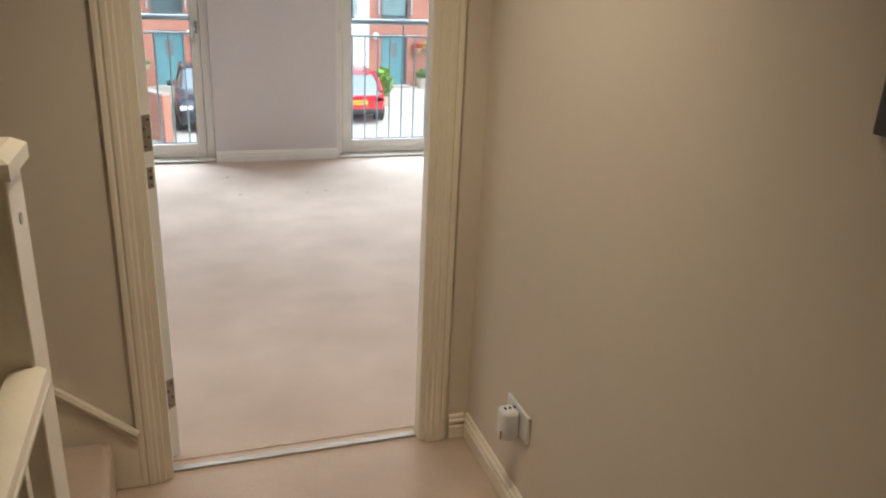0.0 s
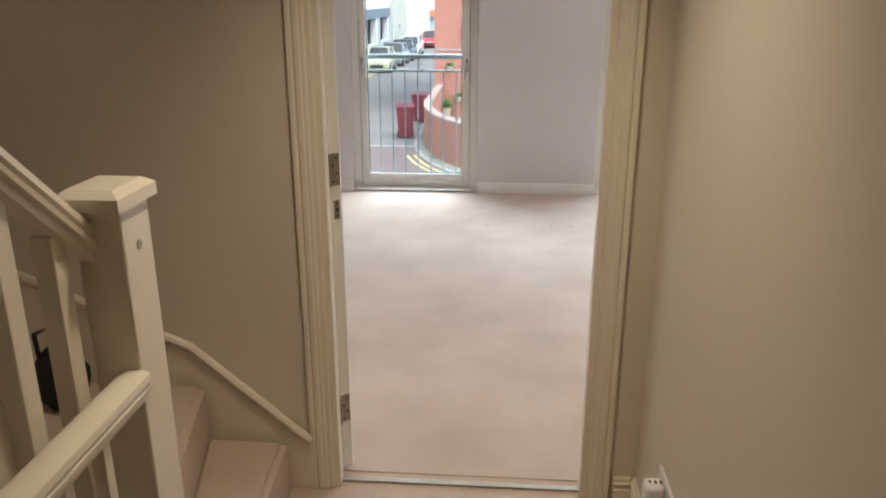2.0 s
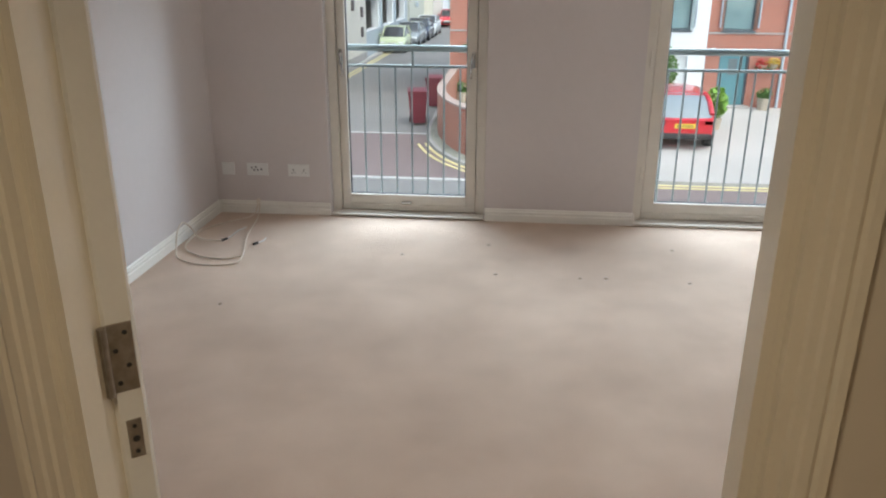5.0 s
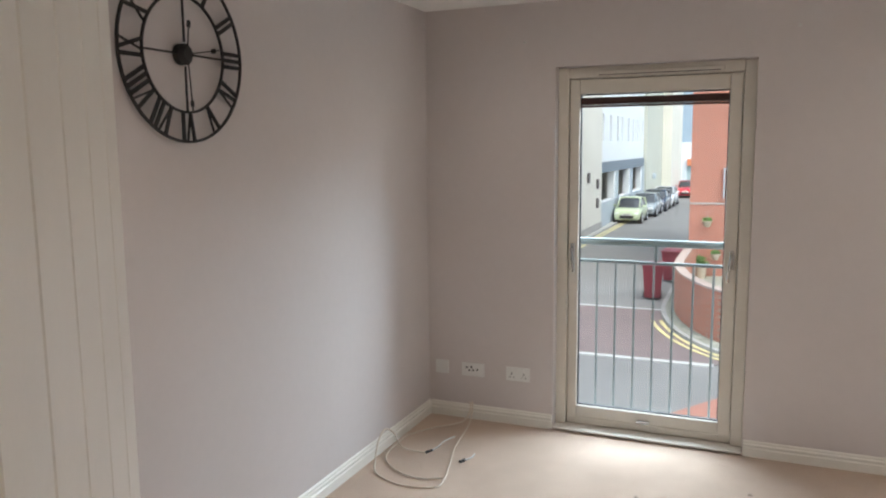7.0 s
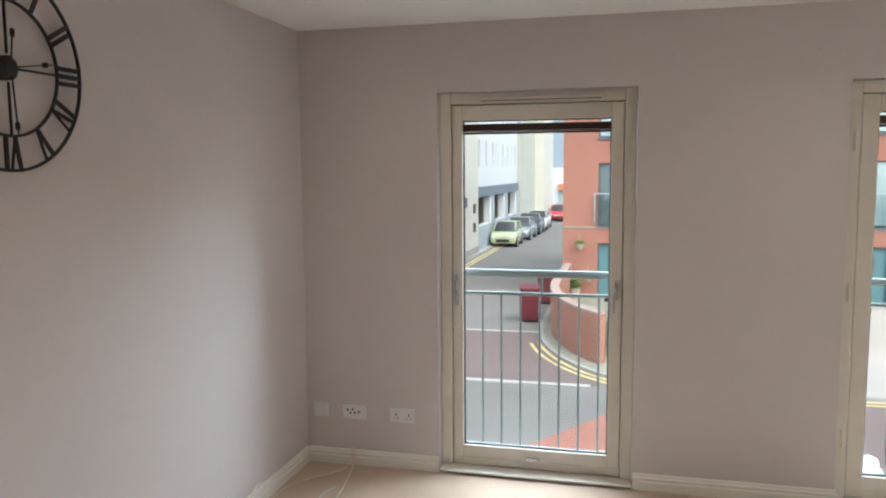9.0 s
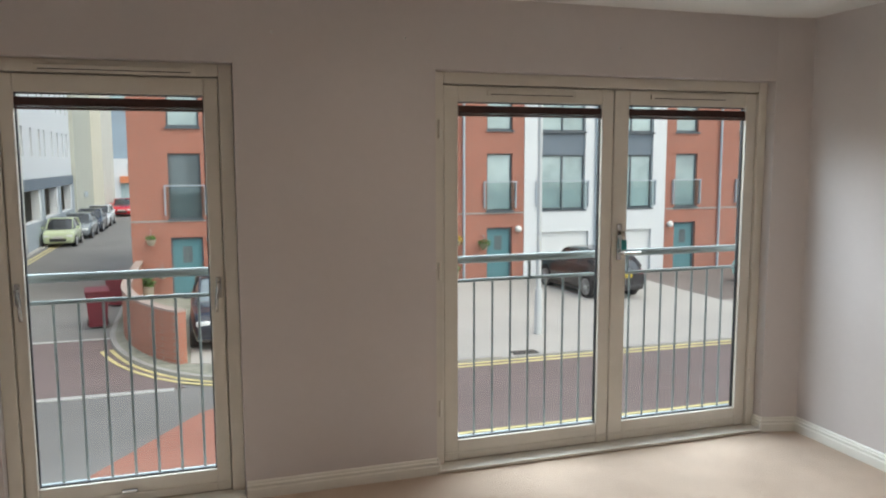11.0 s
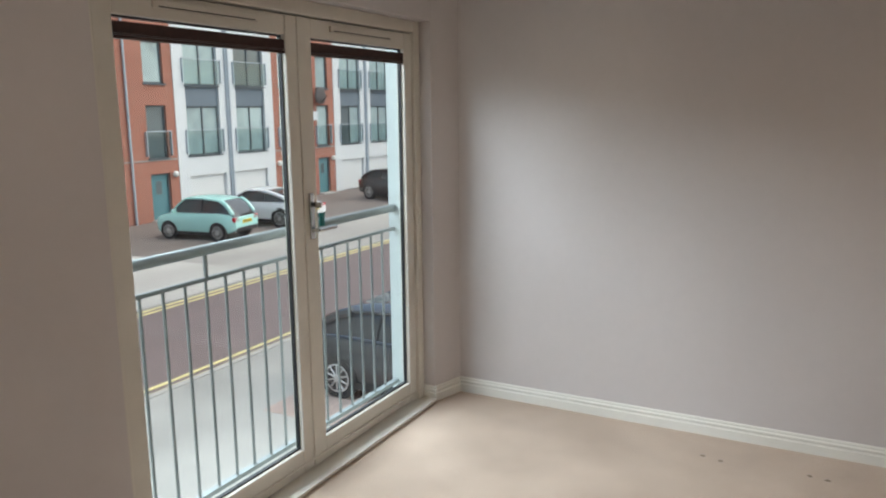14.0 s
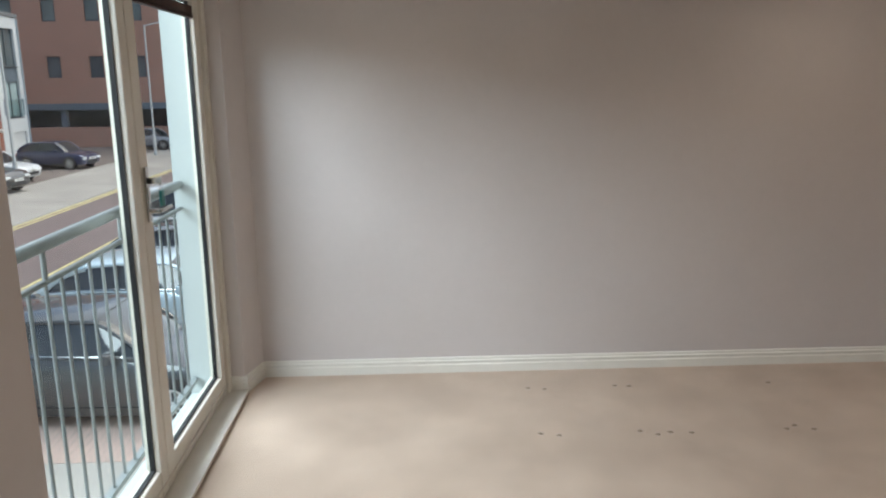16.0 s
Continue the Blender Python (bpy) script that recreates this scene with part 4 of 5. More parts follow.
def house_window(house, x0, x1, z0, z1, split=True, balcony=True, dark=False, curtain=False):
    f = 0.06
    w = part("window", boxes((x0, x0 + f, FY + 0.1, FY + 0.18, z0, z1), (x1 - f, x1, FY + 0.1, FY + 0.18, z0, z1), (x0 + f, x1 - f, FY + 0.1, FY + 0.18, z0, z0 + f),
                             (x0 + f, x1 - f, FY + 0.1, FY + 0.18, z1 - f, z1)), GREY_FRAME, house)
    mid = x0 + (x1 - x0) * (0.52 if split else 1.0)
    part("pane", boxes((x0 + f, mid - 0.03, FY + 0.14, FY + 0.15, z0 + f, z1 - f)), DARK_GLASS if dark else HOUSE_GLASS, w)
    if split:
        part("mullion", boxes((mid - 0.03, mid + 0.03, FY + 0.09, FY + 0.18, z0 + f, z1 - f)), GREY_FRAME, w)
        part("pane", boxes((mid + 0.03, x1 - f, FY + 0.14, FY + 0.15, z0 + f, z1 - f)), DARK_GLASS if dark and not curtain else HOUSE_GLASS, w)
    part("sill", boxes((x0 - 0.05, x1 + 0.05, FY - 0.06, FY + 0.1, z0 - 0.07, z0)), GREY_FRAME, w)
    if balcony:
        g = part("balcony_rail", boxes((x0 - 0.16, x1 + 0.16, FY - 0.12, FY - 0.08, z0 + 1.06, z0 + 1.1)), PIPE, house)
        p = part("panel", boxes((x0 - 0.08, x1 + 0.08, FY - 0.105, FY - 0.095, z0 + 0.05, z0 + 1.05)), RAIL_GLASS, g)
        for x in (x0 - 0.12, x1 + 0.12):
            part("bracket", boxes((x - 0.02, x + 0.02, FY - 0.11, FY - 0.002, z0 + 0.1, z0 + 1.06)), PIPE, g)


def house(x_brick, x_white, label, seed, brick_end=None):
    """One house of the terrace: a brick bay with the front door beside a white bay with a garage."""
    rnd = random.Random(seed)
    h = thing("house", label, "house", "terraced houses", kind="")
    s = 1 if x_white > x_brick else -1
    mid = x_brick + s * 2.5
    b0, b1 = sorted((brick_end if brick_end is not None else x_brick, mid))
    w0, w1 = sorted((mid, x_white))
    d0, d1 = sorted((x_brick + s * 1.0, x_brick + s * 2.02))
    part("wall", wall_with_holes(b0, b1, G, 5.4, [(d0, d1, G, -0.88), (d0, d1, -0.25, 1.88), (d0, d1, 2.75, 4.4)], FY, FY + 0.4), BRICK, h, "red brickwork")
    g0, g1 = sorted((x_brick + s * 3.1, x_brick + s * 5.25))
    v0, v1 = sorted((x_brick + s * 3.1, x_brick + s * 5.05))
    part("wall", wall_with_holes(w0, w1, G, 5.6, [(g0, g1, G, -1.12), (v0, v1, -0.25, 4.9)], FY - 0.03, FY + 0.4), RENDER, h, "white render")
    part("string_course", boxes((b0, b1, FY - 0.025, FY - 0.001, -0.36, -0.31)), KERB, h)
    house_window(h, d0, d1, -0.25, 1.88, split=False, dark=rnd.random() < 0.3)
    house_window(h, d0, d1, 2.75, 4.4, split=False, balcony=False)
    house_window(h, v0, v1, -0.25, 1.83, dark=rnd.random() < 0.5, curtain=True)
    part("spandrel", boxes((v0, v1, FY + 0.06, FY + 0.16, 1.83, 2.72)), SPANDREL, h, "slate blue panel between windows")
    house_window(h, v0, v1, 2.72, 4.9, balcony=rnd.random() < 0.7, dark=rnd.random() < 0.4)
    door_part = part("front_door", boxes((d0 + 0.06, d1 - 0.06, FY + 0.16, FY + 0.22, G + 0.06, -0.95)), DOOR_BLUE, h, "teal painted front door")
    part("door_frame", boxes((d0, d0 + 0.06, FY + 0.1, FY + 0.24, G, -0.88), (d1 - 0.06, d1, FY + 0.1, FY + 0.24, G, -0.88), (d0 + 0.06, d1 - 0.06, FY + 0.1, FY + 0.24, -0.95, -0.88)), GREY_FRAME, door_part)
    part("glazing", boxes((d0 + 0.36, d1 - 0.36, FY + 0.155, FY + 0.16, -1.75, -1.2)), DARK_GLASS, door_part)
    part("step", boxes((d0 - 0.1, d1 + 0.1, FY - 0.35, FY + 0.1, G, G + 0.08)), CONCRETE, door_part)
    gar = part("garage_door", boxes((g0, g1, FY + 0.12, FY + 0.18, G + 0.02, -1.12)), GARAGE, h, "white panelled garage door")
    for k in range(4):
        z = G + 0.02 + 0.43 * k
        part("panel", boxes((g0 + 0.03, g1 - 0.03, FY + 0.1, FY + 0.1195, z + 0.015, z + 0.415)), GARAGE, gar)
    part("downpipe", tube(bmesh.new(), (x_white - s * 0.07, FY - 0.08, G), (x_white - s * 0.07, FY - 0.08, 5.5), 0.05), PIPE, h, smooth=True)
    if brick_end is None and s > 0:
        part("downpipe", tube(bmesh.new(), (x_brick + s * 0.07, FY - 0.08, G), (x_brick + s * 0.07, FY - 0.08, 5.4), 0.05), PIPE, h, smooth=True)
    bm = bmesh.new()
    bmesh.ops.create_uvsphere(bm, u_segments=12, v_segments=8, radius=0.13, matrix=Matrix.Translation((x_brick + s * 2.25, FY - 0.08, -0.95)))
    part("porch_lamp", bm, LAMP_SHELL, h, "round white wall lamp", smooth=True)
    lo, hi = min(b0, w0), max(b1, w1)
    part("side_wall", boxes((lo, lo + 0.2, FY + 0.4, FY + 8, G, 5.4), (hi - 0.2, hi, FY + 0.4, FY + 8, G, 5.4), (lo, hi, FY + 8, FY + 8.2, G, 5.4)), BRICK, h)
    part("floor_slab", boxes((lo + 0.2, hi - 0.2, FY + 0.4, FY + 8, -0.6, -0.4), (lo + 0.2, hi - 0.2, FY + 0.4, FY + 8, 2.2, 2.4)), CONCRETE, h)
    part("roof", boxes((lo - 0.02, hi + 0.02, FY - 0.12, FY + 8.3, 5.6, 5.8)), ROOF, h)
    return h


P0, STEP, HALF = 10.8, 11.15, 5.575
LABEL = "three-storey terraced house of red brick and white render"
house(P0 - STEP, P0 - HALF, LABEL, 1, brick_end=-0.55)
for k in range(4):
    p = P0 + STEP * k
    house(p, p - HALF, LABEL, 10 + k)
    house(p, p + HALF, LABEL, 20 + k)

# satellite dishes on the brick bays
DISH = material("dark_grey_dish", (0.10, 0.09, 0.09), 0.6, vary=0.2)
for x, z in ((34.0, 2.35), (45.2, -0.1)):
    d = thing("satellite_dish", "dark grey satellite dish on a house wall", "satellite dish", "satellite dishes", at=(x, FY - 0.35, z))
    bm = bmesh.new()
    bmesh.ops.create_uvsphere(bm, u_segments=20, v_segments=12, radius=0.45, matrix=Matrix.Scale(0.25, 4, (0, 1, 0)))
    part("dish", bm, DISH, d, smooth=True)
    part("arm", tube(bmesh.new(), (0, 0, -0.1), (0, 0.35, -0.35), 0.03), DISH, d, smooth=True)
    part("feed", tube(bmesh.new(), (0, -0.1, -0.3), (0, -0.45, 0), 0.02), DISH, d, smooth=True)
box_sign = thing("meter_box", "pale box fixed to the brick wall", "meter box")
part("case", soft_box(33.35, 33.95, FY - 0.2, FY - 0.001, 1.1, 1.55, 0.02), RENDER, box_sign)

# the curved garden wall at the corner
low = arc(3.4, 18.6, 3.75, 6.1, 180, 233, 22)
LOWWALL = brick_material("garden_brickwork", (0.52, 0.19, 0.12), (0.45, 0.155, 0.095), (0.42, 0.27, 0.21), axis="xy", vary=0.3)
gw = thing("garden_wall", "low curved red brick garden wall with a stone coping", "wall")
line = [(-0.35, 22.95)] + low


def thick_line(line, half, z0, z1):
    bm = bmesh.new()
    pts = [Vector((x, y, 0)) for x, y in line]
    prev = None
    for i, p in enumerate(pts):
        d = (pts[min(i + 1, len(pts) - 1)] - pts[max(i - 1, 0)]).normalized()
        s = Vector((-d.y, d.x, 0)) * half
        cur = [bm.verts.new((q.x, q.y, z)) for q in (p - s, p + s) for z in (z0, z1)]
        if prev:
            for a, b in ((0, 1), (1, 3), (3, 2), (2, 0)):
                bm.faces.new((prev[a], prev[b], cur[b], cur[a]))
        else:
            bm.faces.new(cur[:2] + cur[:1:-1])
        prev = cur
    bm.faces.new(prev[:2] + prev[:1:-1])
    return bm


part("brickwork", thick_line(line, 0.11, G, G + 1.2), LOWWALL, gw)
part("coping", thick_line(line, 0.125, G + 1.2, G + 1.25), material("weathered_coping", (0.40, 0.31, 0.27), 0.85, vary=0.25, scale=3), gw, "weathered stone coping")

# ---- the side street's left side and its end ----
CREAM_WALL = material("cream_render", (0.66, 0.645, 0.57), 0.9, vary=0.08, scale=0.5, fine=20)
PALE_STONE = material("pale_green_grey_render", (0.50, 0.51, 0.44), 0.9, vary=0.08, scale=0.5)
bld = thing("cream_building", "tall cream rendered building at the side street", "building")
part("wall", boxes((-16, -6.4, 20, 37.2, G, 9)), CREAM_WALL, bld)
part("plinth", boxes((-16.02, -6.37, 19.98, 37.22, G, G + 0.4)), KERB, bld)
part("downpipe", tube(bmesh.new(), (-6.34, 31.5, G), (-6.34, 31.5, 9), 0.06), PIPE, bld, smooth=True)
for y, z in ((33.6, -0.2), (35.8, -0.6), (35.8, -1.6)):
    part("wall_box", soft_box(-6.4, -6.3, y, y + 0.35, z, z + 0.5, 0.02), DISH, bld)
park = thing("parking_building", "white rendered building over a dark car park", "building")
holes = [(37.4 + 5.2 * k, 41.9 + 5.2 * k, -1.5, 0.15) for k in range(3)]
wins = []
for z in (1.9, 4.6):
    for y in (38.2, 40.4, 42.6, 44.0, 46.4, 48.2, 50.0, 51.6):
        wins.append((y, y + 0.55, z, z + 1.5))
bm = wall_with_holes(37.2, 53.2, G, 9, holes + wins, 0, 0.4)
for v in bm.verts:
    v.co = Vector((-6.6 - v.co.y, v.co.x, v.co.z))
part("wall", bm, RENDER, park)
part("lower_band", boxes((-6.59, -6.52, 37.2, 53.2, 0.16, 0.75)), SPANDREL, park, "grey band over the car park")
part("parapet", boxes((-6.59, -6.5, 37.2, 53.2, G, -1.5)), PIPE, park, "grey car park parapet")
for k in range(4):
    y = 37.3 + 5.2 * k
    part("column", boxes((-6.7, -6.48, y - 0.15, y + 0.2, G, 0.2)), PIPE, park)
for k, (y0, y1, z0, z1) in enumerate(wins):
    w = part("window", boxes((-6.95, -6.8, y0, y1, z0, z1)), GREY_FRAME, park)
    part("pane", boxes((-6.8, -6.79, y0 + 0.06, y1 - 0.06, z0 + 0.06, z1 - 0.06)), DARK_GLASS if k % 3 else HOUSE_GLASS, w)
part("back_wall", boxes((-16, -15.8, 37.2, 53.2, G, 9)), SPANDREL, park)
part("deck", boxes((-15.8, -7.0, 37.2, 53.2, 0.8, 1.0)), CONCRETE, park)
part("roof", boxes((-16, -6.6, 37.2, 53.2, 9, 9.2)), ROOF, park)
tower = thing("pale_tower", "pale rendered stair tower along the side street", "building")
part("wall", boxes((-14, -6.35, 53.2, 62, G, 14)), PALE_STONE, tower)
part("pier", boxes((-14, -5.6, 62, 70, G, 14)), CREAM_WALL, tower)
part("wall_lamp", soft_box(-6.35, -6.1, 56.4, 56.8, -0.9, -0.5, 0.05), PIPE, tower)
far = thing("far_building", "distant grey and orange building across the street end", "building")
part("wall", boxes((-30, 30, 96, 110, G, 2.0)), RENDER, far)
part("upper_storey", boxes((-30, 30, 96.4, 110, 2.0, 9)), material("far_blue_cladding", (0.30, 0.38, 0.45), 0.6, vary=0.15, scale=0.5), far)
part("top_storey", boxes((-30, 30, 97, 110, 9, 13)), HOUSE_GLASS, far)
part("red_panel", boxes((-6.2, -3, 96.2, 96.39, 6.2, 8.6)), BRICK, far)
part("awning", boxes((-7.5, -2, 95.4, 96, -0.9, -0.1)), material("orange_panels", (0.65, 0.22, 0.10), 0.6, vary=0.1), far)
part("shopfront", boxes((-7.5, -2, 95.9, 95.99, G, -0.95)), HOUSE_GLASS, far)
for x in (-6.6, -5.6):
    part("window", boxes((x, x + 0.6, 95.9, 95.99, 0.3, 1.5)), DARK_GLASS, far)
part("window", boxes((-6.4, -4.9, 96.28, 96.39, 3.6, 5.2)), RENDER, far)
part("pane", boxes((-6.0, -5.3, 96.2, 96.279, 4.0, 4.8)), HOUSE_GLASS, far)

# ---- the brick block at the street's far end ----
BRICK_FAR = brick_material("brown_brickwork", (0.62, 0.33, 0.24), (0.56, 0.29, 0.21), (0.45, 0.30, 0.24), axis="xy", vary=0.25)
block = thing("brick_block", "large red-brown brick block over a dark undercroft", "building")
wins = [(y, y + 1.0, z, z + 1.5) for z in (2.1, 6.0, 9.6) for y in (3.2 + 3.0 * k for k in range(12))]
bm = wall_with_holes(0, 40, 0.3, 13, wins, 0, 0.4)
for v in bm.verts:
    v.co = Vector((58 + v.co.y, v.co.x, v.co.z))
part("wall", bm, BRICK_FAR, block)
for y0, y1, z0, z1 in wins:
    w = part("window", boxes((58.15, 58.3, y0, y1, z0, z1)), GREY_FRAME, block)
    part("pane", boxes((58.13, 58.149, y0 + 0.1, y1 - 0.1, z0 + 0.1, z1 - 0.1)), DARK_GLASS, w)
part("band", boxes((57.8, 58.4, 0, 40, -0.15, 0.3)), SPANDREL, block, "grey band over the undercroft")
part("parapet", boxes((58, 58.3, 0, 40, G, -1.4)), BRICK_FAR, block)
for k in range(9):
    part("column", boxes((58, 58.3, 0.2 + 4.8 * k, 0.6 + 4.8 * k, -1.4, -0.15)), SPANDREL, block)
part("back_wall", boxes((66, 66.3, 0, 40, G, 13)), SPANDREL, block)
part("side_wall", boxes((58.4, 66, 0, 0.3, 0.3, 13), (58.4, 66, 39.7, 40, 0.3, 13)), BRICK_FAR, block)
part("roof", boxes((58, 66.3, 0, 40, 13, 13.3)), ROOF, block)


# ---- street lamps ----
POLE = material("pale_grey_lamp_post", (0.55, 0.57, 0.57), 0.5, vary=0.1)
for x, y in ((9.8, 14.05), (34.9, 16.5), (50.5, 15.6)):
    l = thing("street_lamp", "tall pale grey street lamp post", "street lamp", "street lamps", at=(x, y, G))
    part("base", tube(bmesh.new(), (0, 0, -0.02), (0, 0, 1.2), 0.1, 16), POLE, l, smooth=True)
    part("pole", tube(bmesh.new(), (0, 0, 1.2), (0, 0, 8), 0.065, 16, 0.05), POLE, l, smooth=True)
    part("arm", tube(bmesh.new(), (0, 0, 7.95), (0, -1.1, 8.2), 0.035), POLE, l, smooth=True)
    part("lantern", soft_box(-0.14, 0.14, -1.7, -1.0, 8.13, 8.27, 0.04), POLE, l)


# ---- bins and plants ----
MAROON = material("maroon_bin_plastic", (0.16, 0.025, 0.035), 0.5, vary=0.15, scale=6)


def wheelie_bin(x, y, turn, label):
    b = thing("wheelie_bin", label, "bin", "wheelie bins", at=(x, y, G - 0.02))
    b.rotation_euler = (0, 0, radians(turn))
    bm = bmesh.new()
    rings = [[bm.verts.new((sx * w, sy * d, z)) for sx, sy in ((-1, -1), (1, -1), (1, 1), (-1, 1))] for w, d, z in ((0.22, 0.24, 0.06), (0.285, 0.34, 0.95), (0.3, 0.36, 0.96), (0.3, 0.36, 1.0))]
    for p, q in zip(rings, rings[1:]):
        for k in range(4):
            bm.faces.new((p[k], p[(k + 1) % 4], q[(k + 1) % 4], q[k]))
    bm.faces.new(rings[0][::-1])
    bm.faces.new(rings[-1])
    part("body", bm, MAROON, b)
    lid = boxes((-0.31, 0.31, -0.38, 0.36, 1.0, 1.04))
    for v in lid.verts:
        if v.co.z > 1.02:
            v.co.x *= 0.94
            v.co.z += 0.03 if v.co.y > 0 else 0
    part("lid", lid, MAROON, b)
    part("handle", tube(bmesh.new(), (-0.25, 0.42, 0.98), (0.25, 0.42, 0.98), 0.016), MAROON, b, smooth=True)
    for sx in (-1, 1):
        part("wheel", tube(bmesh.new(), (sx * 0.2, 0.26, 0.1), (sx * 0.27, 0.26, 0.1), 0.1, 16), RUBBER, b, smooth=True)


wheelie_bin(-1.15, 18.75, 8, "maroon plastic wheelie bin at the kerb")
wheelie_bin(-0.95, 22.0, -6, "maroon plastic wheelie bin behind another")
LEAF = material("green_leaves", (0.05, 0.12, 0.03), 0.6, vary=0.45, scale=12, tint=(0.12, 0.22, 0.05), random_amount=0.2)
RED_FLOWER = material("red_flowers", (0.55, 0.03, 0.03), 0.6, vary=0.3, scale=20)
YELLOW_FLOWER = material("yellow_flowers", (0.65, 0.42, 0.04), 0.6, vary=0.3, scale=20)
POT = material("clay_pot", (0.42, 0.36, 0.28), 0.8, vary=0.2, scale=10)


def leaves(center, spread, count, size, rnd):
    bm = bmesh.new()
    for _ in range(count):
        q = Vector((rnd.gauss(0, 1), rnd.gauss(0, 1), rnd.gauss(0, 1))).normalized() * rnd.random() ** 0.4
        p = Vector(center) + Vector((q.x * spread[0], q.y * spread[1], q.z * spread[2]))
        m = Matrix.Translation(p) @ Euler((rnd.uniform(-1.2, 1.2), rnd.uniform(-1.2, 1.2), rnd.uniform(0, 6.3))).to_matrix().to_4x4()
        s = size * rnd.uniform(0.6, 1.3)
        v = [bm.verts.new(m @ Vector(c)) for c in ((0, -s, 0), (s * 0.45, 0, s * 0.12), (0, s, 0), (-s * 0.45, 0, s * 0.12))]
        bm.faces.new(v)
    return bm


rnd = random.Random(4)
BRIGHT_LEAF = material("bright_green_leaves", (0.13, 0.30, 0.03), 0.55, vary=0.4, scale=12, tint=(0.24, 0.42, 0.06), random_amount=0.2)
for x, y, tall, wide, mat, label in ((7.8, 18.7, 1.15, 0.34, BRIGHT_LEAF, "bushy bright green shrub in a pot beside the red car"),
                                     (6.9, 22.3, 1.9, 0.36, LEAF, "dark green clipped shrub in a pot by a garage")):
    shrub = thing("potted_shrub", label, "plant", "potted shrubs", at=(x, y, G + 0.02))
    part("pot", tube(bmesh.new(), (0, 0, 0), (0, 0, 0.35), 0.17, 16, 0.22), POT, shrub, smooth=True)
    part("stem", tube(bmesh.new(), (0, 0, 0.3), (0.02, 0.03, tall * 0.75), 0.025), POT, shrub, smooth=True)
    part("foliage", leaves((0, 0, tall * 0.68), (wide, wide, tall * 0.42), 700, 0.09, rnd), mat, shrub)
for x, w in ((10.3, 0.22), (-0.1, 0.2)):
    p = thing("plant_tub", "low plant tub with leafy greenery by a house", "plant", "plant tubs", at=(x, FY - 0.5, G + (0.02 if x > 1 else 0.05)))
    part("tub", tube(bmesh.new(), (0, 0, 0), (0, 0, 0.4), w * 0.8, 16, w), POT, p, smooth=True)
    part("foliage", leaves((0, 0, 0.5), (w * 1.1, w * 1.1, 0.25), 260, 0.07, rnd), LEAF, p)
for x, z, mat in ((10.15, -1.35, RED_FLOWER), (10.5, -1.3, YELLOW_FLOWER), (11.6, -1.45, LEAF), (0.05, -0.9, LEAF), (0.35, -2.0, LEAF)):
    p = thing("hanging_basket", "small hanging basket of flowers on a house wall", "hanging basket", "hanging baskets", at=(x, FY - 0.28, z))
    part("basket", tube(bmesh.new(), (0, 0, -0.2), (0, 0, 0), 0.08, 12, 0.18), POT, p, smooth=True)
    part("bracket", tube(bmesh.new(), (0, 0.28, 0.3), (0, 0, 0.3), 0.012), PIPE, p)
    part("chain", tube(bmesh.new(), (0, 0, 0.3), (0, 0, 0), 0.006), PIPE, p)
    k = 0.6 if x < 1 else 1.0
    part("flowers", leaves((0, 0, 0.03), (0.26 * k, 0.22 * k, 0.17 * k), 160, 0.05, rnd), mat, p)
    part("foliage", leaves((0, 0, -0.05), (0.24 * k, 0.2 * k, 0.2 * k), 90, 0.05, rnd), LEAF, p)


# ---- cars ----
CAR_GLASS = material("dark_car_glass", (0.03, 0.035, 0.04), 0.06, vary=0.2, coat=0.6)
# paler panes: the sky's reflection is put into the glass colour
PALE_CAR_GLASS = material("sky_toned_car_glass", (0.20, 0.24, 0.26), 0.06, vary=0.2, coat=0.6)
TYRE = material("black_tyre", (0.018, 0.018, 0.02), 0.8, vary=0.2)
ALLOY = material("silver_alloy_wheel", (0.55, 0.56, 0.57), 0.3, metal=0.9, vary=0.1)
TAIL = material("red_tail_lamp", (0.45, 0.02, 0.03), 0.2, coat=0.5)
HEAD = material("clear_headlamp", (0.75, 0.77, 0.78), 0.1, coat=0.5)
PLATE_Y = material("yellow_number_plate", (0.78, 0.56, 0.05), 0.4, vary=0.05)
PLATE_W = material("white_number_plate", (0.8, 0.8, 0.78), 0.4, vary=0.05)
INK = material("black_plate_print", (0.02, 0.02, 0.02), 0.5)
BLACK_TRIM = material("black_car_trim", (0.02, 0.02, 0.022), 0.5, vary=0.2)


def paint(name, color, metal=0.0):
    return material(name, color, 0.25, metal=metal, vary=0.05, scale=2, coat=0.8)


def loft(stations, ring_of):
    bm = bmesh.new()
    rings = [[bm.verts.new(p) for p in ring_of(*s)] for s in stations]
    n = len(rings[0])
    for p, q in zip(rings, rings[1:]):
        for k in range(n):
            bm.faces.new((p[k], p[(k + 1) % n], q[(k + 1) % n], q[k]))
    bm.faces.new(rings[0][::-1])
    bm.faces.new(rings[-1])
    return bm


def smooth_table(rows, steps=4):
    """More stations between the given ones, on a smooth line."""
    out = []
    for i in range(len(rows) - 1):
        a, b, c, d = rows[max(0, i - 1)], rows[i], rows[i + 1], rows[min(len(rows) - 1, i + 2)]
        for k in range(steps):
            t = k / steps
            out.append(tuple(0.5 * (2 * y + (z - x) * t + (2 * x - 5 * y + 4 * z - w) * t * t + (3 * y - x - 3 * z + w) * t ** 3) for x, y, z, w in zip(a, b, c, d)))
    return out + [rows[-1]]


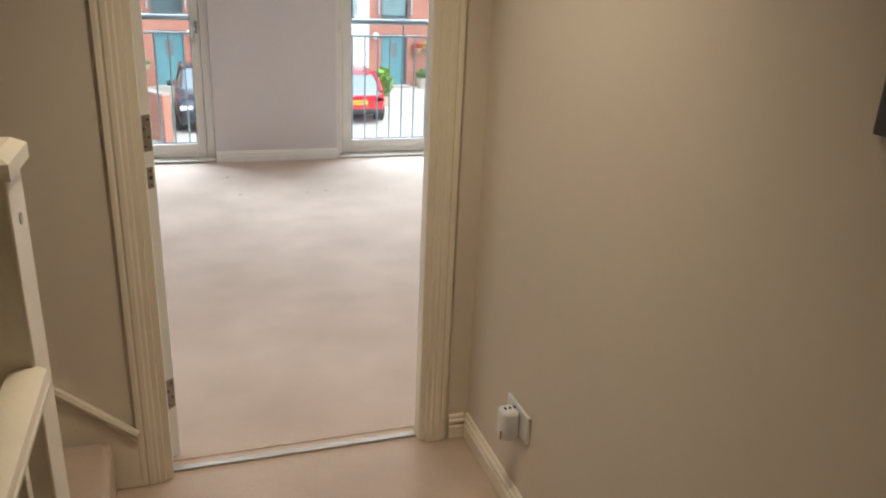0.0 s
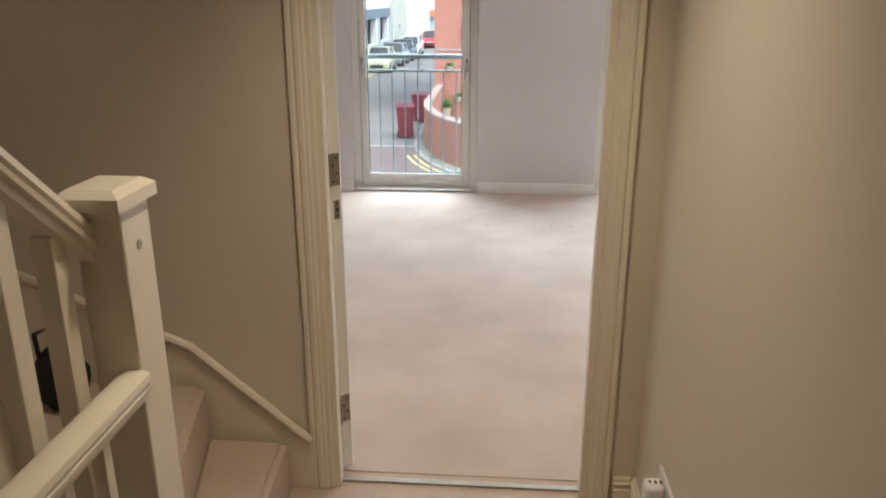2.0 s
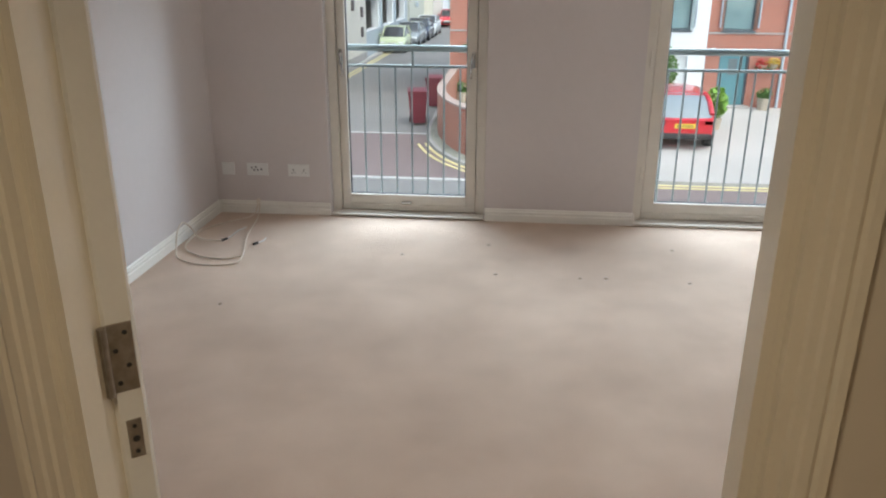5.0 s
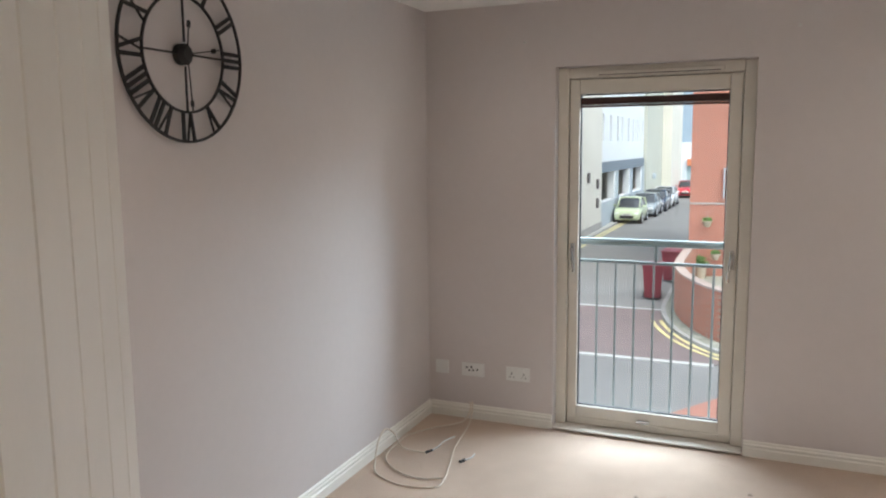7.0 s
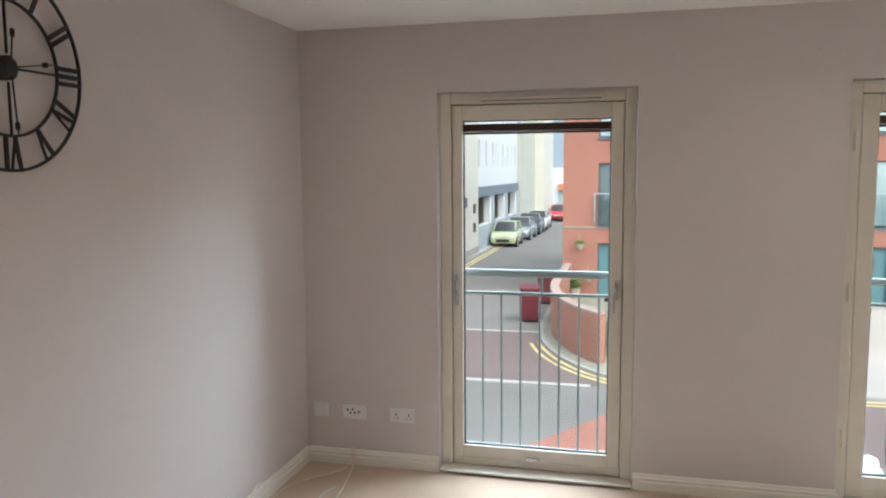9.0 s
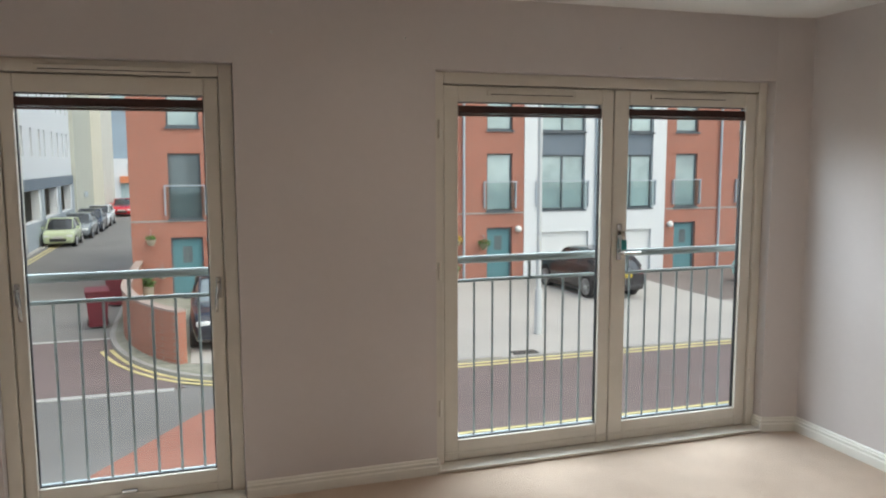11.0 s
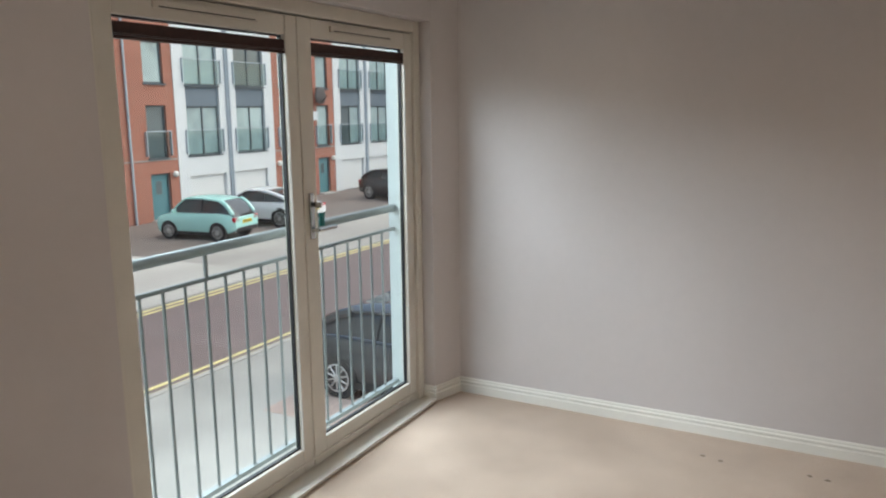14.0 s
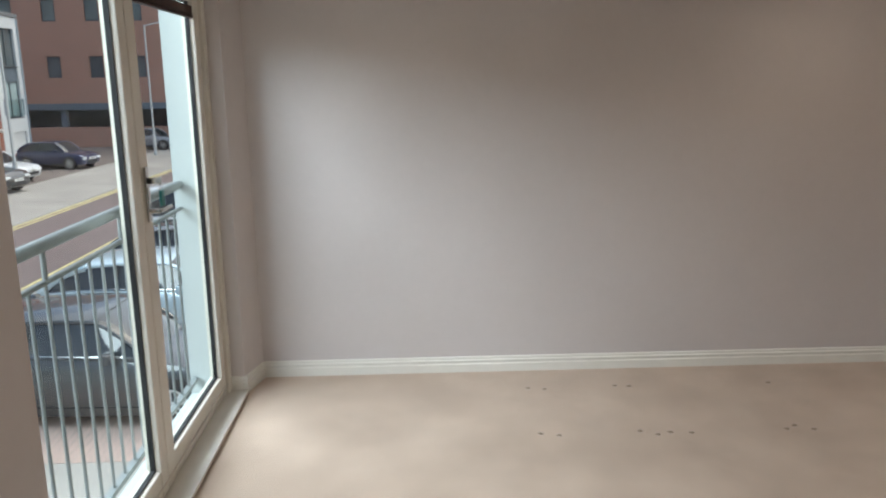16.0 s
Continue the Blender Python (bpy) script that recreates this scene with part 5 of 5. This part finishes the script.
SHAPES = {
    # length, width, height; belt heights along the body from front to rear; the cabin's base and roof ends; wheel radius
    "suv": (4.35, 1.84, 1.53, (0.62, 0.86, 0.96, 1.00, 1.03, 1.05, 1.04, 0.92), (0.27, 0.42, 0.74, 0.985), 0.36),
    "hatch": (4.15, 1.78, 1.45, (0.52, 0.74, 0.86, 0.93, 0.96, 0.98, 0.96, 0.8), (0.25, 0.43, 0.76, 0.985), 0.32),
    "small": (3.35, 1.63, 1.50, (0.55, 0.78, 0.90, 0.94, 0.96, 0.97, 0.96, 0.80), (0.17, 0.38, 0.82, 0.99), 0.30),
    "coupe": (4.95, 1.90, 1.42, (0.50, 0.70, 0.84, 0.92, 0.95, 0.97, 0.96, 0.82), (0.28, 0.46, 0.62, 0.97), 0.35),
    "van": (4.9, 1.92, 1.95, (0.7, 0.95, 1.08, 1.12, 1.14, 1.14, 1.14, 1.1), (0.16, 0.30, 0.985, 0.998), 0.34),
}


def car(shape, label, body_mat, x, y, turn, glass=CAR_GLASS, roof_mat=None, z=0.02):
    """A parked car; with no turn its front points to +y."""
    L, W, Ht, belts, (c0, r0, r1, c1), wr = SHAPES[shape]
    c = thing("car", label, "car", "parked cars", at=(x, y, G + z))
    c.rotation_euler = (0, 0, radians(turn))
    hw = W / 2
    px = (0.0, 0.035, 0.16, 0.32, 0.5, 0.68, 0.88, 1.0)
    plan = (0.74, 0.90, 0.98, 1.0, 1.0, 1.0, 0.97, 0.82)
    lows = (0.34, 0.22, 0.2, 0.2, 0.2, 0.2, 0.24, 0.36)
    rows = smooth_table([(L / 2 - L * a, hw * b, lo, be) for a, b, lo, be in zip(px, plan, lows, belts)])

    def ring_of(yy, w, lo, be):
        side = ((0.80, 0.0), (0.93, 0.06), (0.985, 0.35), (1.0, 0.62), (0.985, 0.84), (0.93, 0.96), (0.80, 1.0), (0.45, 1.012))
        return [(w * s, yy, lo + (be - lo) * h) for s, h in side] + [(-w * s, yy, lo + (be - lo) * h) for s, h in side[::-1]]

    body = part("body", loft(rows, ring_of), body_mat, c, smooth=True)

    def belt(f):
        k = min(len(px) - 2, max(i for i in range(len(px)) if px[i] <= f + 1e-6))
        t = (f - px[k]) / (px[k + 1] - px[k])
        return belts[k] + (belts[k + 1] - belts[k]) * t

    def along(f):
        return L / 2 - L * f

    roof_half, base_half = hw * 0.70, hw * 0.90

    def roofline(f):
        """The cabin's height over the belt at a share of the length: windscreen, gently arched roof, tail."""
        if f < r0:
            t = max(0.0, (f - c0) / (r0 - c0))
            k = 1 - (1 - t) ** 1.35
        elif f > r1:
            t = max(0.0, (c1 - f) / (c1 - r1))
            k = 1 - (1 - t) ** 1.7
        else:
            k = 1.0
        m = r0 + 0.3 * (r1 - r0)
        crown = Ht - 0.02 - 0.9 * (f - m) ** 2 * (1 if f > m else 1.6)
        zb = belt(f) - 0.03
        return zb + (crown - zb) * k

    def cabin_half(f):
        t = (f - c0) / (c1 - c0)
        return base_half * (1 - 0.14 * abs(2 * t - 1) ** 3)

    def upper(f, z):
        """Half width of the leaning side at a height."""
        zb = belt(f) - 0.03
        return cabin_half(f) - (base_half - roof_half) * max(0.0, z - zb) / (Ht - zb)

    fs = sorted({c0 + (r0 - c0) * k / 5 for k in range(6)} | {r0 + (r1 - r0) * k / 6 for k in range(7)} | {r1 + (c1 - r1) * k / 6 for k in range(7)})

    def cabin_ring(f, grow, low):
        z, zb = roofline(f), belt(f) - 0.06
        zs = zb if not low else max(zb, z - 0.055)
        half = [(upper(f, zs) + grow, zs), (upper(f, (zs + z) / 2) + grow, (zs + z) / 2), (upper(f, z) * 0.97 + grow, z - 0.03 + grow), (upper(f, z) * 0.86, z + grow), (upper(f, z) * 0.45, z + 0.018 + grow)]
        return [(w, along(f), h) for w, h in half] + [(-w, along(f), h) for w, h in half[::-1]]

    part("windows", loft([(f, 0.0, False) for f in fs], cabin_ring), glass, c, "dark tinted car windows", smooth=True)
    part("roof", loft([(f, 0.012, True) for f in [r0 - 0.012] + [f for f in fs if r0 <= f <= r1] + [r1 + 0.012]], cabin_ring), roof_mat or body_mat, c, smooth=True)

    def on_side(sx, f, drop=0.0):
        z = roofline(f) - 0.035 - drop
        return (sx * (upper(f, z) + 0.002), along(f), z)

    for sx in (1, -1):
        part("pillar", sweep([on_side(sx, c0 + (r0 - c0) * k / 5) for k in range(1, 6)], 0.032), body_mat, c, smooth=True)
        part("roof_edge", sweep([on_side(sx, r0 + (r1 - r0) * k / 6) for k in range(7)], 0.03), body_mat, c, smooth=True)
        part("pillar", sweep([on_side(sx, r1 + (c1 - r1) * k / 6) for k in range(6)], 0.075), body_mat, c, smooth=True)
        fm = (c0 + c1) / 2 + 0.02
        zb = belt(fm) - 0.03
        part("pillar", tube(bmesh.new(), (sx * upper(fm, zb), along(fm), zb), on_side(sx, fm - 0.01), 0.028, 8), BLACK_TRIM, c, smooth=True)
        part("side_trim", sweep([(sx * (cabin_half(f) + 0.006), along(f), belt(f) + 0.012) for f in (c0 + 0.08 + (c1 - c0 - 0.16) * k / 6 for k in range(7))], 0.012, 6), CHROME, c, smooth=True)
        part("sill_trim", boxes(tuple(sorted((sx * hw * 0.9, sx * hw * 0.985))) + (along(0.76), along(0.24), 0.19, 0.3)), BLACK_TRIM, c)
        m = part("mirror", soft_box(*sorted((sx * (hw - 0.05), sx * (hw + 0.16))), along(c0 + 0.13), along(c0 + 0.10), belt(c0) + 0.03, belt(c0) + 0.17, 0.03), body_mat, c, smooth=True)
        for f in (0.19, 0.80):
            yy = along(f)
            arch = part("wheel_arch", tube(bmesh.new(), (sx * (hw * 0.86), yy, wr + 0.02), (sx * (hw * 0.992), yy, wr + 0.02), wr * 1.13, 28), BLACK_TRIM, c, smooth=True)
            wheel = part("wheel", tube(bmesh.new(), (sx * (hw - 0.22), yy, wr), (sx * (hw + 0.005), yy, wr), wr, 28), TYRE, c, smooth=True)
            rim = part("rim", tube(bmesh.new(), (sx * (hw - 0.02), yy, wr), (sx * (hw + 0.008), yy, wr), wr * 0.72, 28), ALLOY, wheel, smooth=True)
            part("dish", tube(bmesh.new(), (sx * (hw - 0.01), yy, wr), (sx * (hw + 0.0095), yy, wr), wr * 0.63, 28), BLACK_TRIM, wheel, smooth=True)
            for q in range(10):
                t = 2 * math.pi * q / 10 + 0.3
                part("spoke", tube(bmesh.new(), (sx * (hw + 0.006), yy, wr), (sx * (hw + 0.006), yy + wr * 0.66 * math.cos(t), wr + wr * 0.66 * math.sin(t)), 0.02, 6, 0.016), ALLOY, wheel)
            part("hub", tube(bmesh.new(), (sx * (hw - 0.01), yy, wr), (sx * (hw + 0.022), yy, wr), 0.05, 12), ALLOY, wheel, smooth=True)
        bz = belts[-1]
        part("tail_light", soft_box(*sorted((sx * hw * 0.52, sx * hw * 0.86)), -L / 2 + 0.0, -L / 2 + 0.2, bz - 0.14, bz + 0.02, 0.03), TAIL, c, smooth=True)
        part("headlight", soft_box(*sorted((sx * hw * 0.48, sx * hw * 0.84)), L / 2 - 0.22, L / 2 - 0.01, belts[0] - 0.02, belts[0] + 0.12, 0.04), HEAD, c, smooth=True)
    part("rear_bumper", soft_box(-hw * 0.78, hw * 0.78, -L / 2 - 0.015, -L / 2 + 0.2, 0.3, 0.48, 0.05), BLACK_TRIM, c, smooth=True)
    part("grille", soft_box(-hw * 0.5, hw * 0.5, L / 2 - 0.2, L / 2 + 0.012, 0.32, 0.5, 0.03), BLACK_TRIM, c, smooth=True)
    for yy, mat, zz in ((-L / 2 - 0.025, PLATE_Y, belts[-1] - 0.2), (L / 2 + 0.005, PLATE_W, 0.5)):
        p = part("number_plate", boxes((-0.26, 0.26, yy, yy + 0.02, zz, zz + 0.11)), mat, c)
        out = -1 if yy < 0 else 1
        for k in range(6):
            e = yy - 0.003 if out < 0 else yy + 0.02
            part("print", boxes((-0.21 + 0.072 * k, -0.165 + 0.072 * k, e, e + 0.003, zz + 0.025, zz + 0.085)), INK, p)
    if shape in ("suv", "hatch"):
        part("spoiler", soft_box(-roof_half * 0.9, roof_half * 0.9, along(r1) - 0.2, along(r1) + 0.05, roofline(r1) - 0.05, roofline(r1) - 0.012, 0.015), body_mat, c, smooth=True)
    return c


car("suv", "black sport utility car parked nose to the houses", paint("black_car_paint", (0.012, 0.011, 0.016)), 14.3, 19.75, 4)
# the red car and the dark blue one get the sky-toned panes
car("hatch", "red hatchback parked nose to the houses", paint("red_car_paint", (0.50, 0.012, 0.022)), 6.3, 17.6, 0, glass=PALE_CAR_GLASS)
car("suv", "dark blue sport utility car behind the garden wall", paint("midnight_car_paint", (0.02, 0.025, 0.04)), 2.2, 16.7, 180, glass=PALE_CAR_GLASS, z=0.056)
car("hatch", "white hatchback parked nose to the flats below the window", paint("plain_white_car_paint", (0.80, 0.80, 0.79)), 3.6, 3.75, 178, z=0.03)
car("small", "small mint green hatchback parked on the forecourt", paint("mint_car_paint", (0.42, 0.76, 0.70)), 21.2, 18.3, 8)
car("coupe", "white fastback saloon parked on the forecourt", paint("white_car_paint", (0.82, 0.83, 0.84)), 24.75, 18.8, 4)
car("suv", "dark grey crossover parked facing the street", paint("grey_car_paint", (0.06, 0.058, 0.062), 0.3), 34.0, 17.9, 170)
car("hatch", "dark blue hatchback parked facing the street", paint("blue_car_paint", (0.04, 0.05, 0.11), 0.2), 43.6, 18.6, 168)
car("hatch", "silver hatchback parked under the brick block", paint("silver_car_paint", (0.42, 0.44, 0.47), 0.4), 55.5, 17.5, 172)
car("hatch", "white hatchback parked farther along the forecourt", paint("pale_white_car_paint", (0.70, 0.72, 0.74)), 37.5, 19.0, 175)
car("hatch", "dark grey hatchback parked below the window", paint("slate_car_paint", (0.045, 0.05, 0.055), 0.3), 11.25, 3.6, 178, z=0.04)
# silver blue paint, lightened to carry the sky's sheen on roof and bonnet
car("hatch", "silver blue hatchback parked in a bay below the window", paint("silver_blue_sky_sheen_paint", (0.46, 0.58, 0.65), 0.1), 14.5, 3.7, 181, z=0.04)
car("hatch", "dark hatchback parked in a bay below the window", paint("charcoal_car_paint", (0.05, 0.052, 0.058), 0.3), 17.5, 3.8, 179, z=0.04)
car("van", "white van parked in a bay along the street", paint("white_van_paint", (0.76, 0.77, 0.78)), 21.0, 3.9, 180, z=0.04)
car("hatch", "red hatchback parked in a bay along the street", paint("deep_red_car_paint", (0.42, 0.02, 0.03)), 24.6, 4.2, 180, z=0.04)
car("small", "pale yellow-green small car parked in the side street", paint("lime_car_paint", (0.54, 0.62, 0.40)), -5.6, 42.2, 180, z=-0.03)
car("hatch", "silver hatchback parked in the side street", paint("silver_grey_car_paint", (0.30, 0.34, 0.36), 0.3), -5.45, 47.0, 180, z=-0.03)
car("hatch", "dark blue hatchback parked in the side street", paint("navy_car_paint", (0.03, 0.04, 0.07)), -5.35, 51.4, 180, z=-0.03)
car("hatch", "white hatchback parked in the side street", paint("bright_white_car_paint", (0.72, 0.74, 0.75)), -5.3, 55.8, 180, z=-0.03)
car("hatch", "red hatchback at the far end of the side street", paint("bright_red_car_paint", (0.55, 0.02, 0.03)), -4.6, 66.0, 180, z=-0.03)
